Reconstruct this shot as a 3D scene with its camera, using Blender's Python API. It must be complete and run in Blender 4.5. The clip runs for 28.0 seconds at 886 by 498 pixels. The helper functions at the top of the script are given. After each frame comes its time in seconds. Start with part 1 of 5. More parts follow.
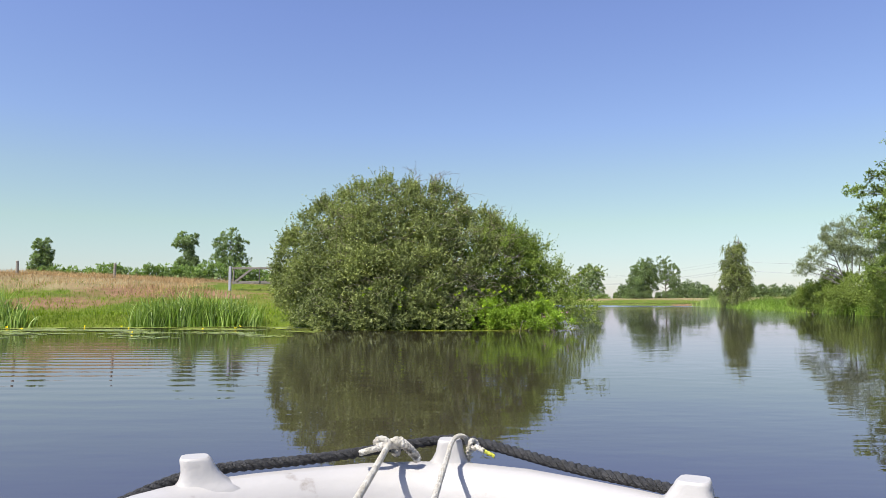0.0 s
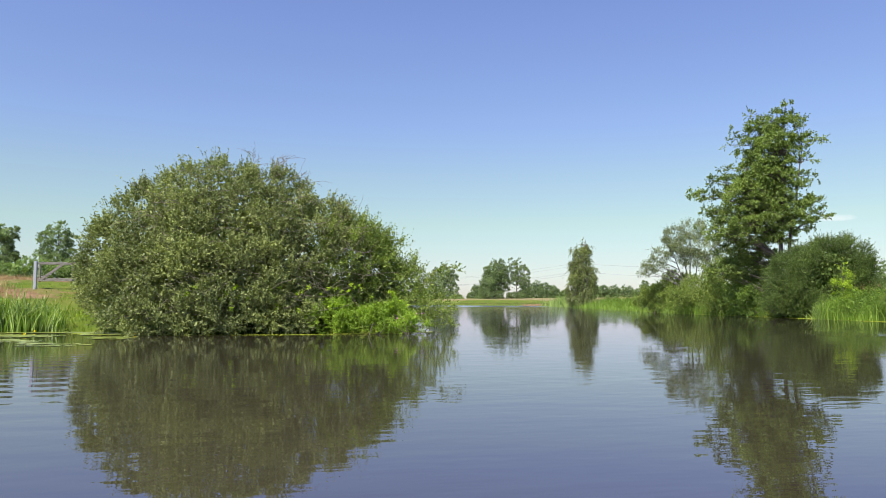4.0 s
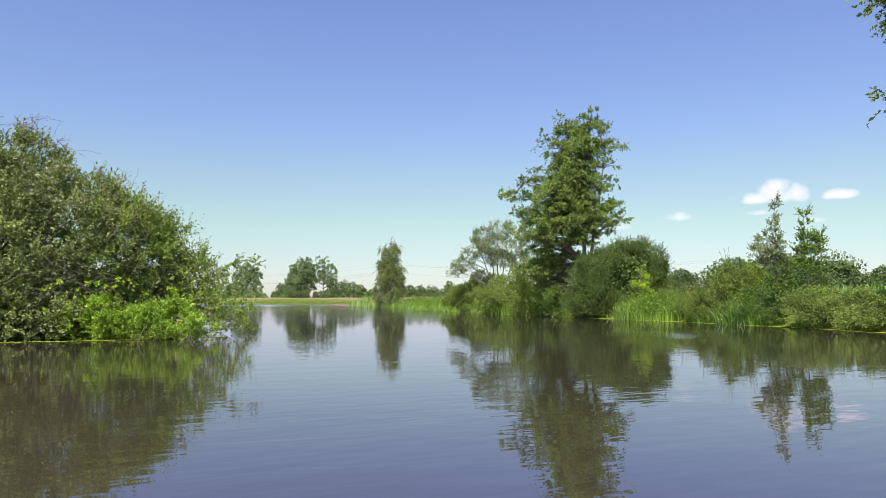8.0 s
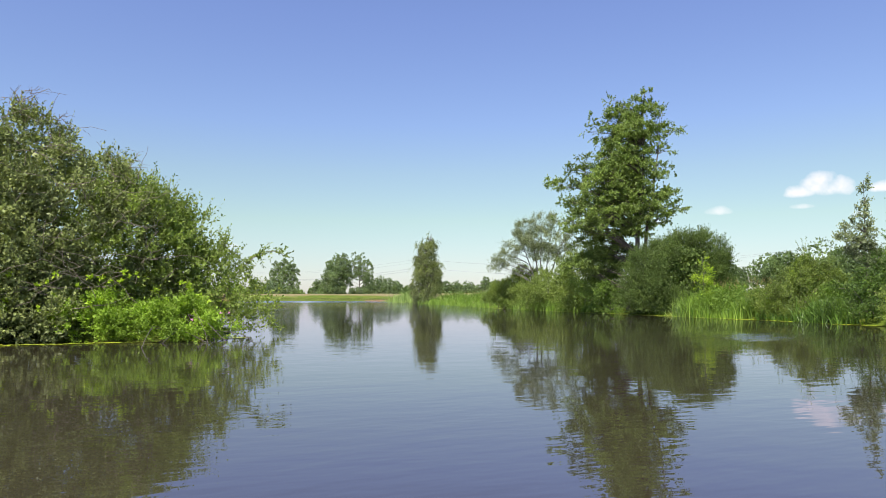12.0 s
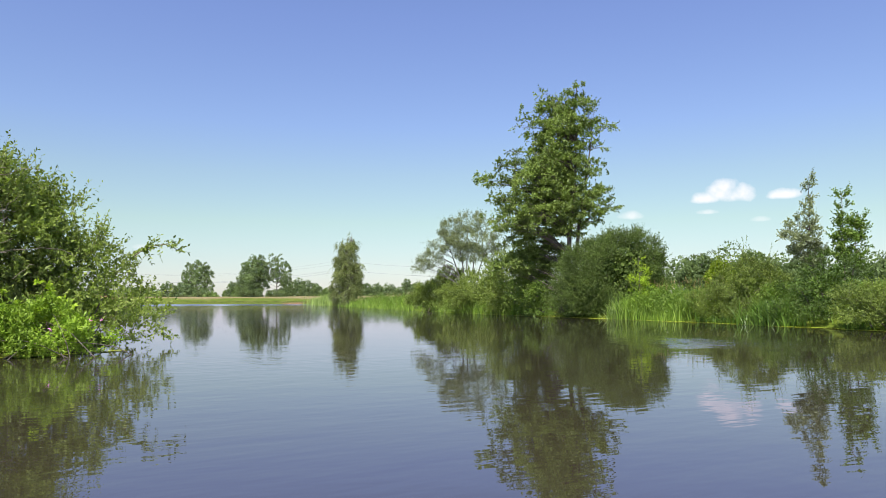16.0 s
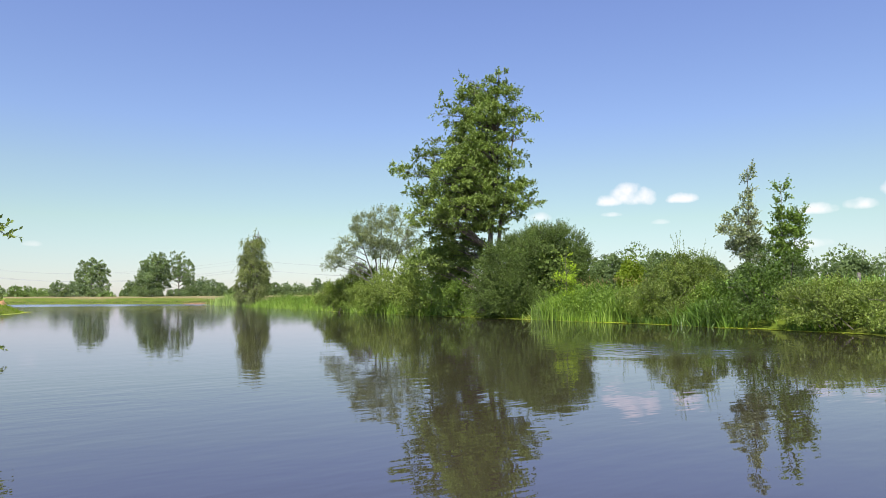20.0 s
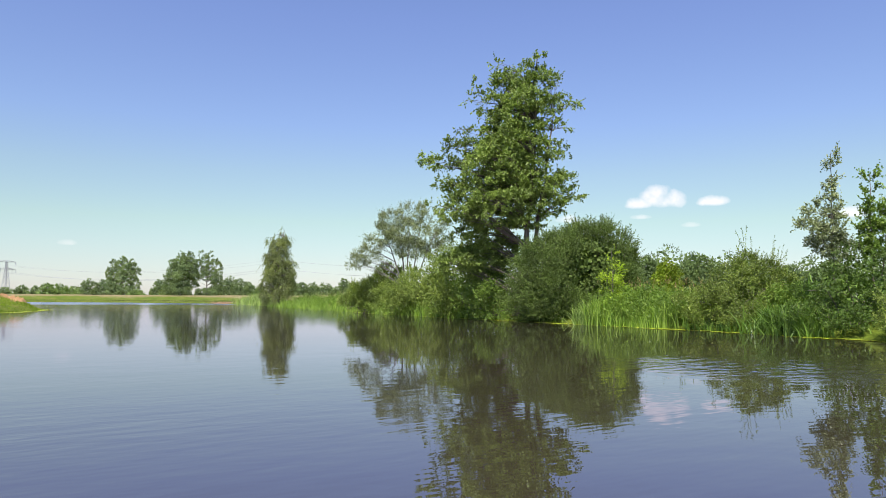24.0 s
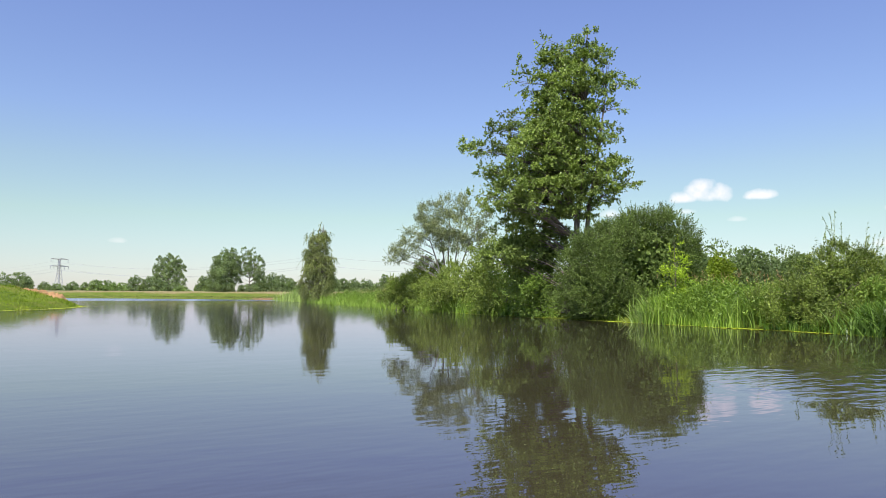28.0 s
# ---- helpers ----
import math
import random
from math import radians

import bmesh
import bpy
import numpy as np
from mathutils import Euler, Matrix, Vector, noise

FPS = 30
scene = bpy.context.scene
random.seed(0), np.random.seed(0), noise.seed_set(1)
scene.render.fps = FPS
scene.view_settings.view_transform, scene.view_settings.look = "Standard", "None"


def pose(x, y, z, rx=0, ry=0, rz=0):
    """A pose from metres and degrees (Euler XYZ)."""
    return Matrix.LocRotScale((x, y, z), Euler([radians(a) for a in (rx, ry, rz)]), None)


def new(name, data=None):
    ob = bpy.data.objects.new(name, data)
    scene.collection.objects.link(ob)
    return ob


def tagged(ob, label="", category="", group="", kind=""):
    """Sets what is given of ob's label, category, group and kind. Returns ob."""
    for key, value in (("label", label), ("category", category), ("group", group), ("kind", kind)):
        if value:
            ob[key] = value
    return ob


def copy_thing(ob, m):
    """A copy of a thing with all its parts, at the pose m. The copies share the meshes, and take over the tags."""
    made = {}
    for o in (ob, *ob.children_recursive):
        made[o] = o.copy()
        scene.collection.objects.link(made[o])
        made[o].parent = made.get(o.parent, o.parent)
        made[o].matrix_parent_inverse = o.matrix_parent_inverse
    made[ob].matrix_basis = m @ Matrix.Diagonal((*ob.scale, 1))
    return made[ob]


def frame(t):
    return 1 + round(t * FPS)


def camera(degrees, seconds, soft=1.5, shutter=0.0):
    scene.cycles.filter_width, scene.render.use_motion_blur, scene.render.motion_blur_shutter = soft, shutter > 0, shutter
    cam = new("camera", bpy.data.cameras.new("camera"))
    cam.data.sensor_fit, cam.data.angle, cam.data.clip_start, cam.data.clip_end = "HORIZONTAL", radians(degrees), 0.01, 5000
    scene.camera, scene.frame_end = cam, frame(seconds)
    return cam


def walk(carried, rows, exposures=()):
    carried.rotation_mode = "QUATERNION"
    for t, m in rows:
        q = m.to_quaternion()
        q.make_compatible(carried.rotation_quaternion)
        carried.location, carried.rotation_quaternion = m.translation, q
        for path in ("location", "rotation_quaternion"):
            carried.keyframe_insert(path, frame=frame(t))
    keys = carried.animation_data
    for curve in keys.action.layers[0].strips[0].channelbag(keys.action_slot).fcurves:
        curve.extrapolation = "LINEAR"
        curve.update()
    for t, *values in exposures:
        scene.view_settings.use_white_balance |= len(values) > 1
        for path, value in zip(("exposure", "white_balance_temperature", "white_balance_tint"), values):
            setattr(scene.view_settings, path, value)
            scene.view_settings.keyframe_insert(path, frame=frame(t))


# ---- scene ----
cam = camera(63.39, 28.0, soft=0.9)
PATH = [
    (0.0, pose(0.000, 0.000, 0.850, 94.280, 0.086, 0.000)),
    (0.5, pose(0.042, 0.276, 0.850, 94.233, 0.048, -0.250)),
    (1.0, pose(0.083, 0.553, 0.850, 94.213, -0.115, -0.668)),
    (1.5, pose(0.125, 0.831, 0.850, 94.173, -0.103, -1.348)),
    (2.0, pose(0.168, 1.110, 0.850, 94.210, -0.134, -2.431)),
    (2.5, pose(0.215, 1.392, 0.850, 94.289, -0.060, -3.950)),
    (3.0, pose(0.267, 1.678, 0.850, 94.339, -0.016, -6.199)),
    (3.5, pose(0.326, 1.972, 0.850, 94.286, 0.158, -8.507)),
    (4.0, pose(0.391, 2.271, 0.850, 94.274, 0.153, -11.450)),
    (4.5, pose(0.458, 2.575, 0.850, 94.268, 0.057, -13.928)),
    (5.0, pose(0.533, 2.882, 0.850, 94.188, -0.001, -16.174)),
    (5.5, pose(0.615, 3.190, 0.850, 94.138, -0.045, -18.248)),
    (6.0, pose(0.705, 3.498, 0.850, 94.150, -0.099, -20.202)),
    (6.5, pose(0.803, 3.803, 0.850, 94.198, -0.159, -22.075)),
    (7.0, pose(0.907, 4.105, 0.850, 94.193, -0.167, -23.888)),
    (7.5, pose(1.008, 4.399, 0.850, 94.185, -0.057, -25.344)),
    (8.0, pose(1.099, 4.687, 0.850, 94.224, -0.101, -26.769)),
    (8.5, pose(1.182, 4.969, 0.850, 94.226, -0.186, -27.943)),
    (9.0, pose(1.260, 5.251, 0.850, 94.200, -0.195, -28.769)),
    (9.5, pose(1.338, 5.535, 0.850, 94.155, -0.099, -28.485)),
    (10.0, pose(1.426, 5.824, 0.850, 94.109, -0.176, -27.985)),
    (10.5, pose(1.522, 6.117, 0.850, 94.051, -0.173, -27.535)),
    (11.0, pose(1.629, 6.417, 0.850, 94.015, -0.011, -26.523)),
    (11.5, pose(1.741, 6.721, 0.850, 93.962, 0.027, -25.296)),
    (12.0, pose(1.852, 7.024, 0.850, 93.907, -0.026, -23.935)),
    (12.5, pose(1.957, 7.323, 0.850, 93.867, -0.127, -22.940)),
    (13.0, pose(2.054, 7.617, 0.850, 93.884, -0.091, -22.641)),
    (13.5, pose(2.148, 7.905, 0.850, 93.935, 0.002, -22.988)),
    (14.0, pose(2.244, 8.190, 0.850, 94.003, 0.124, -23.906)),
    (14.5, pose(2.344, 8.469, 0.850, 94.060, 0.243, -25.298)),
    (15.0, pose(2.453, 8.745, 0.850, 94.055, 0.260, -27.043)),
    (15.5, pose(2.573, 9.019, 0.850, 94.050, 0.226, -28.643)),
    (16.0, pose(2.704, 9.295, 0.850, 94.087, 0.167, -30.292)),
    (16.5, pose(2.845, 9.576, 0.850, 94.045, 0.183, -31.725)),
    (17.0, pose(2.994, 9.862, 0.850, 94.081, 0.121, -33.287)),
    (17.5, pose(3.153, 10.153, 0.850, 94.089, 0.175, -34.510)),
    (18.0, pose(3.320, 10.449, 0.850, 94.085, 0.216, -35.598)),
    (18.5, pose(3.492, 10.749, 0.850, 94.090, 0.138, -36.404)),
    (19.0, pose(3.669, 11.049, 0.850, 94.081, 0.222, -37.007)),
    (19.5, pose(3.850, 11.348, 0.850, 94.079, 0.264, -37.290)),
    (20.0, pose(4.032, 11.644, 0.850, 94.033, 0.243, -37.336)),
    (20.5, pose(4.214, 11.934, 0.850, 94.002, 0.253, -37.302)),
    (21.0, pose(4.396, 12.219, 0.850, 93.995, 0.282, -37.116)),
    (21.5, pose(4.575, 12.498, 0.850, 94.021, 0.241, -36.907)),
    (22.0, pose(4.750, 12.773, 0.850, 93.992, 0.177, -36.552)),
    (22.5, pose(4.921, 13.043, 0.850, 93.964, 0.162, -36.142)),
    (23.0, pose(5.088, 13.307, 0.850, 93.973, 0.169, -35.749)),
    (23.5, pose(5.249, 13.565, 0.850, 94.035, 0.080, -35.423)),
    (24.0, pose(5.405, 13.816, 0.850, 94.152, -0.319, -35.201)),
    (24.5, pose(5.557, 14.059, 0.850, 94.105, -0.151, -34.392)),
    (25.0, pose(5.706, 14.293, 0.850, 93.840, -0.086, -33.503)),
    (25.5, pose(5.854, 14.523, 0.850, 93.885, -0.154, -32.960)),
    (26.0, pose(6.000, 14.750, 0.850, 93.841, -0.045, -32.535)),
    (26.5, pose(6.146, 14.977, 0.850, 93.864, -0.123, -32.389)),
    (27.0, pose(6.291, 15.204, 0.850, 93.842, -0.221, -32.202)),
    (27.5, pose(6.435, 15.431, 0.850, 93.816, -0.247, -32.059)),
    (28.0, pose(6.579, 15.658, 0.850, 93.823, -0.287, -31.940)),
]
walk(cam, PATH)

# ---- world, sun ----
SUN_AZ, SUN_EL = radians(-132), radians(56)      # azimuth from +y towards +x
sun_way = Vector((math.sin(SUN_AZ) * math.cos(SUN_EL), math.cos(SUN_AZ) * math.cos(SUN_EL), math.sin(SUN_EL)))
lamp = bpy.data.lights.new("sun", "SUN")
lamp.energy, lamp.angle, lamp.color = 5.0, radians(0.5), (1.0, 0.95, 0.86)
new("sun", lamp).matrix_world = Matrix.Translation((0, 0, 60)) @ sun_way.to_track_quat("Z", "Y").to_matrix().to_4x4()
scene.view_settings.exposure = 0.6

world = bpy.data.worlds.new("world")
scene.world = world
world.use_nodes = True
wn, wl = world.node_tree.nodes, world.node_tree.links
wn.clear()


def wmath(op, a, b=0.0, c=0.0, clamp=False):
    n = wn.new("ShaderNodeMath")
    n.operation, n.use_clamp = op, clamp
    for i, v in enumerate((a, b, c)):
        if hasattr(v, "links"):
            wl.new(v, n.inputs[i])
        else:
            n.inputs[i].default_value = v
    return n.outputs[0]


sky = wn.new("ShaderNodeTexSky")
sky.sky_type, sky.sun_disc = "NISHITA", False
sky.sun_elevation, sky.sun_rotation = SUN_EL, SUN_AZ
sky.air_density, sky.dust_density, sky.ozone_density = 1.0, 0.35, 2.0
coord = wn.new("ShaderNodeTexCoord")
sep = wn.new("ShaderNodeSeparateXYZ")
wl.new(coord.outputs["Generated"], sep.inputs[0])
az = wmath("ARCTAN2", sep.outputs[0], sep.outputs[1])
el = wmath("ARCSINE", sep.outputs[2])
fine = wn.new("ShaderNodeTexNoise")
fine.inputs["Scale"].default_value, fine.inputs["Detail"].default_value = 44.0, 6.0
wl.new(coord.outputs["Generated"], fine.inputs["Vector"])
wob = wmath("MULTIPLY", wmath("SUBTRACT", fine.outputs[0], 0.5), 2.4)
cover = None
# fair-weather clouds: azimuth, elevation, half width and half height in degrees, thickness
for ca, ce, cw, ch, thick in ((50.7, 7.5, 1.15, 0.6, 1.0), (51.7, 7.8, 1.25, 1.05, 1.0), (52.9, 7.6, 1.05, 0.8, 1.0), (50.8, 6.5, 0.8, 0.25, 0.6), (55.9, 7.5, 0.95, 0.5, 0.9), (45.1, 6.4, 1.0, 0.4, 0.6), (54.3, 5.8, 0.7, 0.25, 0.4), (65.0, 6.2, 1.3, 0.5, 0.8),
                               (67.9, 6.4, 1.1, 0.5, 0.8), (70.4, 7.2, 1.4, 0.8, 0.95), (64.4, 3.8, 1.5, 0.45, 0.5), (7.4, 3.95, 0.6, 0.25, 0.3), (40.5, 5.8, 1.1, 0.32, 0.45), (75.5, 7.7, 2.0, 0.9, 0.9),
                               (-60, 14, 4.0, 1.6, 0.9), (120, 16, 5.0, 1.8, 0.9)):
    dx = wmath("DIVIDE", wmath("SUBTRACT", az, radians(ca)), radians(cw * 1.15))
    dy = wmath("DIVIDE", wmath("SUBTRACT", el, radians(ce)), radians(ch * 1.15))
    below = wmath("MULTIPLY", wmath("LESS_THAN", dy, 0.0), 0.9)
    dy = wmath("MULTIPLY", dy, wmath("ADD", below, 1.0))
    r2 = wmath("ADD", wmath("MULTIPLY", dx, dx), wmath("MULTIPLY", dy, dy))
    d = wmath("SUBTRACT", wmath("ADD", 1.0, wob), r2)
    d = wmath("MULTIPLY", wmath("MULTIPLY", wmath("MULTIPLY", d, 0.9, clamp=True), wmath("MULTIPLY", wmath("SUBTRACT", 2.6, r2), 0.9, clamp=True)), thick)
    cover = d if cover is None else wmath("MAXIMUM", cover, d)
tone = wn.new("ShaderNodeMixRGB")
tone.blend_type, tone.inputs[0].default_value = "MULTIPLY", 1.0
wl.new(sky.outputs[0], tone.inputs[1])
haze = wn.new("ShaderNodeValToRGB")     # low summer haze: the sky pales to a soft green-grey near the horizon
haze.color_ramp.elements[0].color = (0.735, 0.75, 0.94, 1)
haze.color_ramp.elements[1].color = (1.05, 0.97, 1.2, 1)
for p, c in ((0.14, (0.815, 0.805, 0.83)), (0.28, (0.915, 0.9, 0.765)), (0.45, (0.98, 0.94, 0.88)), (0.62, (0.995, 0.95, 1.075))):
    haze.color_ramp.elements.new(p).color = (*c, 1)
wl.new(wmath("DIVIDE", el, radians(22), clamp=True), haze.inputs[0])
wl.new(haze.outputs[0], tone.inputs[2])
skyc = wn.new("ShaderNodeMixRGB")
wl.new(wmath("MULTIPLY", cover, 0.85), skyc.inputs[0])
wl.new(tone.outputs[0], skyc.inputs[1])
skyc.inputs[2].default_value = (8.1, 7.6, 7.6, 1)
bgd = wn.new("ShaderNodeBackground")
bgd.inputs["Strength"].default_value = 0.1
wl.new(skyc.outputs[0], bgd.inputs[0])
wl.new(bgd.outputs[0], wn.new("ShaderNodeOutputWorld").inputs[0])

# ---- materials ----
def node_mat(name):
    m = bpy.data.materials.new(name)
    m.use_nodes = True
    nt = m.node_tree
    nt.nodes.clear()
    out = nt.nodes.new("ShaderNodeOutputMaterial")
    return m, nt, out


def ramp(nt, fac, stops):
    r = nt.nodes.new("ShaderNodeValToRGB")
    while len(r.color_ramp.elements) < len(stops):
        r.color_ramp.elements.new(0.5)
    for e, (p, c) in zip(r.color_ramp.elements, stops):
        e.position, e.color = p, (*c, 1)
    nt.links.new(fac, r.inputs[0])
    return r.outputs[0]


def noise_tex(nt, scale, detail=4.0, stretch=(1, 1, 1), rough=0.55):
    co = nt.nodes.new("ShaderNodeTexCoord")
    mp = nt.nodes.new("ShaderNodeMapping")
    mp.inputs["Scale"].default_value = stretch
    nt.links.new(co.outputs["Object"], mp.inputs[0])
    n = nt.nodes.new("ShaderNodeTexNoise")
    n.inputs["Scale"].default_value, n.inputs["Detail"].default_value, n.inputs["Roughness"].default_value = scale, detail, rough
    nt.links.new(mp.outputs[0], n.inputs["Vector"])
    return n.outputs[0]


def mixc(nt, fac, a, b, mode="MIX"):
    m = nt.nodes.new("ShaderNodeMixRGB")
    m.blend_type = mode
    for i, v in enumerate((fac, a, b)):
        if hasattr(v, "links"):
            nt.links.new(v, m.inputs[i])
        else:
            m.inputs[i].default_value = v if i == 0 else (*v, 1)
    return m.outputs[0]


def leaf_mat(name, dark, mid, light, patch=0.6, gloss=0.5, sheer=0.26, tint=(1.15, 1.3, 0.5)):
    """Foliage: each leaf its own green, broader patches of light and shade painted over the crown, light that shines
    into the blade.
    """
    m, nt, out = node_mat(name)
    dark = tuple(a * 0.5 + b * 0.5 for a, b in zip(dark, mid))
    light = tuple(a * 0.45 + b * 0.55 for a, b in zip(light, mid))
    geo = nt.nodes.new("ShaderNodeNewGeometry")
    each = ramp(nt, geo.outputs["Random Per Island"], ((0.0, dark), (0.55, mid), (1.0, light)))
    shade_patches = ramp(nt, noise_tex(nt, patch, 3.0), ((0.3, (1.1, 1.13, 1.12)), (0.7, (2.3, 2.24, 1.9))))
    col = mixc(nt, 1.0, each, shade_patches, "MULTIPLY")
    p = nt.nodes.new("ShaderNodeBsdfPrincipled")
    p.inputs["Roughness"].default_value = gloss
    p.inputs["Specular IOR Level"].default_value = 0.25
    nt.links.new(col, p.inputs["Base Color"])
    tr = nt.nodes.new("ShaderNodeBsdfTranslucent")
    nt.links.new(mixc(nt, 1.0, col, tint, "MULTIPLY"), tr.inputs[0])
    mx = nt.nodes.new("ShaderNodeMixShader")
    mx.inputs[0].default_value = sheer * 0.8
    nt.links.new(p.outputs[0], mx.inputs[1])
    nt.links.new(tr.outputs[0], mx.inputs[2])
    nt.links.new(mx.outputs[0], out.inputs[0])
    return m


def solid_mat(name, stops, scale=8.0, rough=0.8, bump=0.3, stretch=(1, 1, 1), metal=0.0, detail=6.0, per_object=False, spec=0.3, bump_scale=None):
    m, nt, out = node_mat(name)
    p = nt.nodes.new("ShaderNodeBsdfPrincipled")
    n = noise_tex(nt, scale, detail, stretch)
    col = ramp(nt, n, stops)
    if per_object:
        ob = nt.nodes.new("ShaderNodeObjectInfo")
        col = mixc(nt, 1.0, col, ramp(nt, ob.outputs["Random"], ((0, (0.8, 0.8, 0.82)), (1, (1.15, 1.12, 1.08)))), "MULTIPLY")
    nt.links.new(col, p.inputs["Base Color"])
    p.inputs["Roughness"].default_value, p.inputs["Metallic"].default_value = rough, metal
    p.inputs["Specular IOR Level"].default_value = spec
    b = nt.nodes.new("ShaderNodeBump")
    b.inputs["Strength"].default_value, b.inputs["Distance"].default_value = bump, 0.02
    nt.links.new(noise_tex(nt, bump_scale or scale * 4, detail, stretch), b.inputs["Height"])
    nt.links.new(b.outputs[0], p.inputs["Normal"])
    nt.links.new(p.outputs[0], out.inputs[0])
    return m


bark = solid_mat("bark", ((0.3, (0.06, 0.05, 0.04)), (0.7, (0.2, 0.17, 0.14))), 3.0, 0.9, 0.8, (4, 4, 0.8))
bark_pale = solid_mat("bark_pale", ((0.3, (0.11, 0.1, 0.085)), (0.7, (0.26, 0.24, 0.21))), 3.0, 0.9, 0.6, (4, 4, 0.8))
twig_grey = solid_mat("twig_grey", ((0.3, (0.12, 0.095, 0.07)), (0.7, (0.25, 0.21, 0.165))), 6.0, 0.9, 0.4)
wood_grey = solid_mat("wood_grey", ((0.25, (0.15, 0.135, 0.115)), (0.75, (0.33, 0.305, 0.27))), 5.0, 0.85, 0.5, (1, 1, 6), per_object=True)
steel = solid_mat("galvanised_steel", ((0.3, (0.3, 0.315, 0.35)), (0.7, (0.43, 0.45, 0.49))), 1.0, 0.6, 0.1)

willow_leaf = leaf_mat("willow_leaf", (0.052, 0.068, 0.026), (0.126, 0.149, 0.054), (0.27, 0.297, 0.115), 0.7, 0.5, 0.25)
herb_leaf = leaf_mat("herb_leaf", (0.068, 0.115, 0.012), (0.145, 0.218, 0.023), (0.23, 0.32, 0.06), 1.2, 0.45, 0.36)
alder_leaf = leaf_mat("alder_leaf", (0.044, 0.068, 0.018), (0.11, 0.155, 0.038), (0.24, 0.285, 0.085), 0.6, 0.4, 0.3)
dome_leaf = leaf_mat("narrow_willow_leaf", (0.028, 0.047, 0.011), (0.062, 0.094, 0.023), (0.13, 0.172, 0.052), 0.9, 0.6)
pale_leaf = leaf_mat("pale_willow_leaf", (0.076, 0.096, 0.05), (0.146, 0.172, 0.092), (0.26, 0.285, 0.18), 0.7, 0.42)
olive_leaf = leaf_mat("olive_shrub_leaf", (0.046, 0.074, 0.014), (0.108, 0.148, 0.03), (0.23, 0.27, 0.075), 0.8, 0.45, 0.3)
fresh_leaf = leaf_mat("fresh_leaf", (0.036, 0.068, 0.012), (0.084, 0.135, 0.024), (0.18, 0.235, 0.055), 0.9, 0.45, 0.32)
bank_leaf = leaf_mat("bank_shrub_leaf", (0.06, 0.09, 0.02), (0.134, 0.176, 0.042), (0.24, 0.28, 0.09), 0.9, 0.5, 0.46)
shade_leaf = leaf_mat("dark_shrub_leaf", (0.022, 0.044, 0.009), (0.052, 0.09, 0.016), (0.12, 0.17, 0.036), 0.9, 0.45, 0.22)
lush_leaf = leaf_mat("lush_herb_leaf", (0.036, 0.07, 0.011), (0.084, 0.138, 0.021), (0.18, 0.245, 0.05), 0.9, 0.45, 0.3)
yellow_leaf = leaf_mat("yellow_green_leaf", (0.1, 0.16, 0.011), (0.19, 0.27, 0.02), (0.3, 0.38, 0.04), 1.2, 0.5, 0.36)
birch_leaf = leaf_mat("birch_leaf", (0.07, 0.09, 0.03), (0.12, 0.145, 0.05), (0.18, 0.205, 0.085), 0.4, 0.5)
# distance haze put into the leaf colour: paler, bluer, low in contrast
hazy_far_leaf = leaf_mat("hazy_far_tree_leaf", (0.105, 0.14, 0.078), (0.13, 0.172, 0.094), (0.155, 0.2, 0.11), 0.3, 0.7, 0.5)
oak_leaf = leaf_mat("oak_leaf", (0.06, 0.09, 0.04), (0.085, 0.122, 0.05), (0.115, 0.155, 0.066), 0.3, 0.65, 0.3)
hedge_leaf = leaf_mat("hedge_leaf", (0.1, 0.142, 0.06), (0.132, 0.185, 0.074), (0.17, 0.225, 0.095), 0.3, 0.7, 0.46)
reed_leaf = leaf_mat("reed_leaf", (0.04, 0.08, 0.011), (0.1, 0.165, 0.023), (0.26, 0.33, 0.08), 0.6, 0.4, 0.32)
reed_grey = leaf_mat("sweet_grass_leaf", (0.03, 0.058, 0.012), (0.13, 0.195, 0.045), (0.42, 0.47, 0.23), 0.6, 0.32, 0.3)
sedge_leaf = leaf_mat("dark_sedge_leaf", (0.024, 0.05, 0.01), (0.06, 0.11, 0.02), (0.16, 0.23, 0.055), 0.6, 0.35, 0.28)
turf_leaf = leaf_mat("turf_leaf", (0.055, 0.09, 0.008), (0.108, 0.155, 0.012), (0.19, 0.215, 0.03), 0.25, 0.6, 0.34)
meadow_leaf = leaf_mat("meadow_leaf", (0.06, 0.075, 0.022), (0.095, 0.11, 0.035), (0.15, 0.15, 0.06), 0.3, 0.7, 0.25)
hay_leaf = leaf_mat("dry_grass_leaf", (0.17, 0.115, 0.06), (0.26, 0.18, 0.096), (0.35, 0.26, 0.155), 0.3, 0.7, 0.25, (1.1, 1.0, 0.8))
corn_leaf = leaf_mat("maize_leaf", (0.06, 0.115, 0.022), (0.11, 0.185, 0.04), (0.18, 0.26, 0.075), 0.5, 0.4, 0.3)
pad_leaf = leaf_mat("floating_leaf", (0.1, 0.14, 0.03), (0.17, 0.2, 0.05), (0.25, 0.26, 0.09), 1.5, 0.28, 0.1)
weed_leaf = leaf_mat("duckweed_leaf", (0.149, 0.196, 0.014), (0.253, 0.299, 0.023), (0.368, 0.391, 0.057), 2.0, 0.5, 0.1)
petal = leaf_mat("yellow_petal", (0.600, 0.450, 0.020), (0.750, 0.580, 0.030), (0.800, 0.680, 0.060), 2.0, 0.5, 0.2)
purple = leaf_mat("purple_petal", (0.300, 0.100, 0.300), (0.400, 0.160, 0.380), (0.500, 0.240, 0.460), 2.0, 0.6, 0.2)

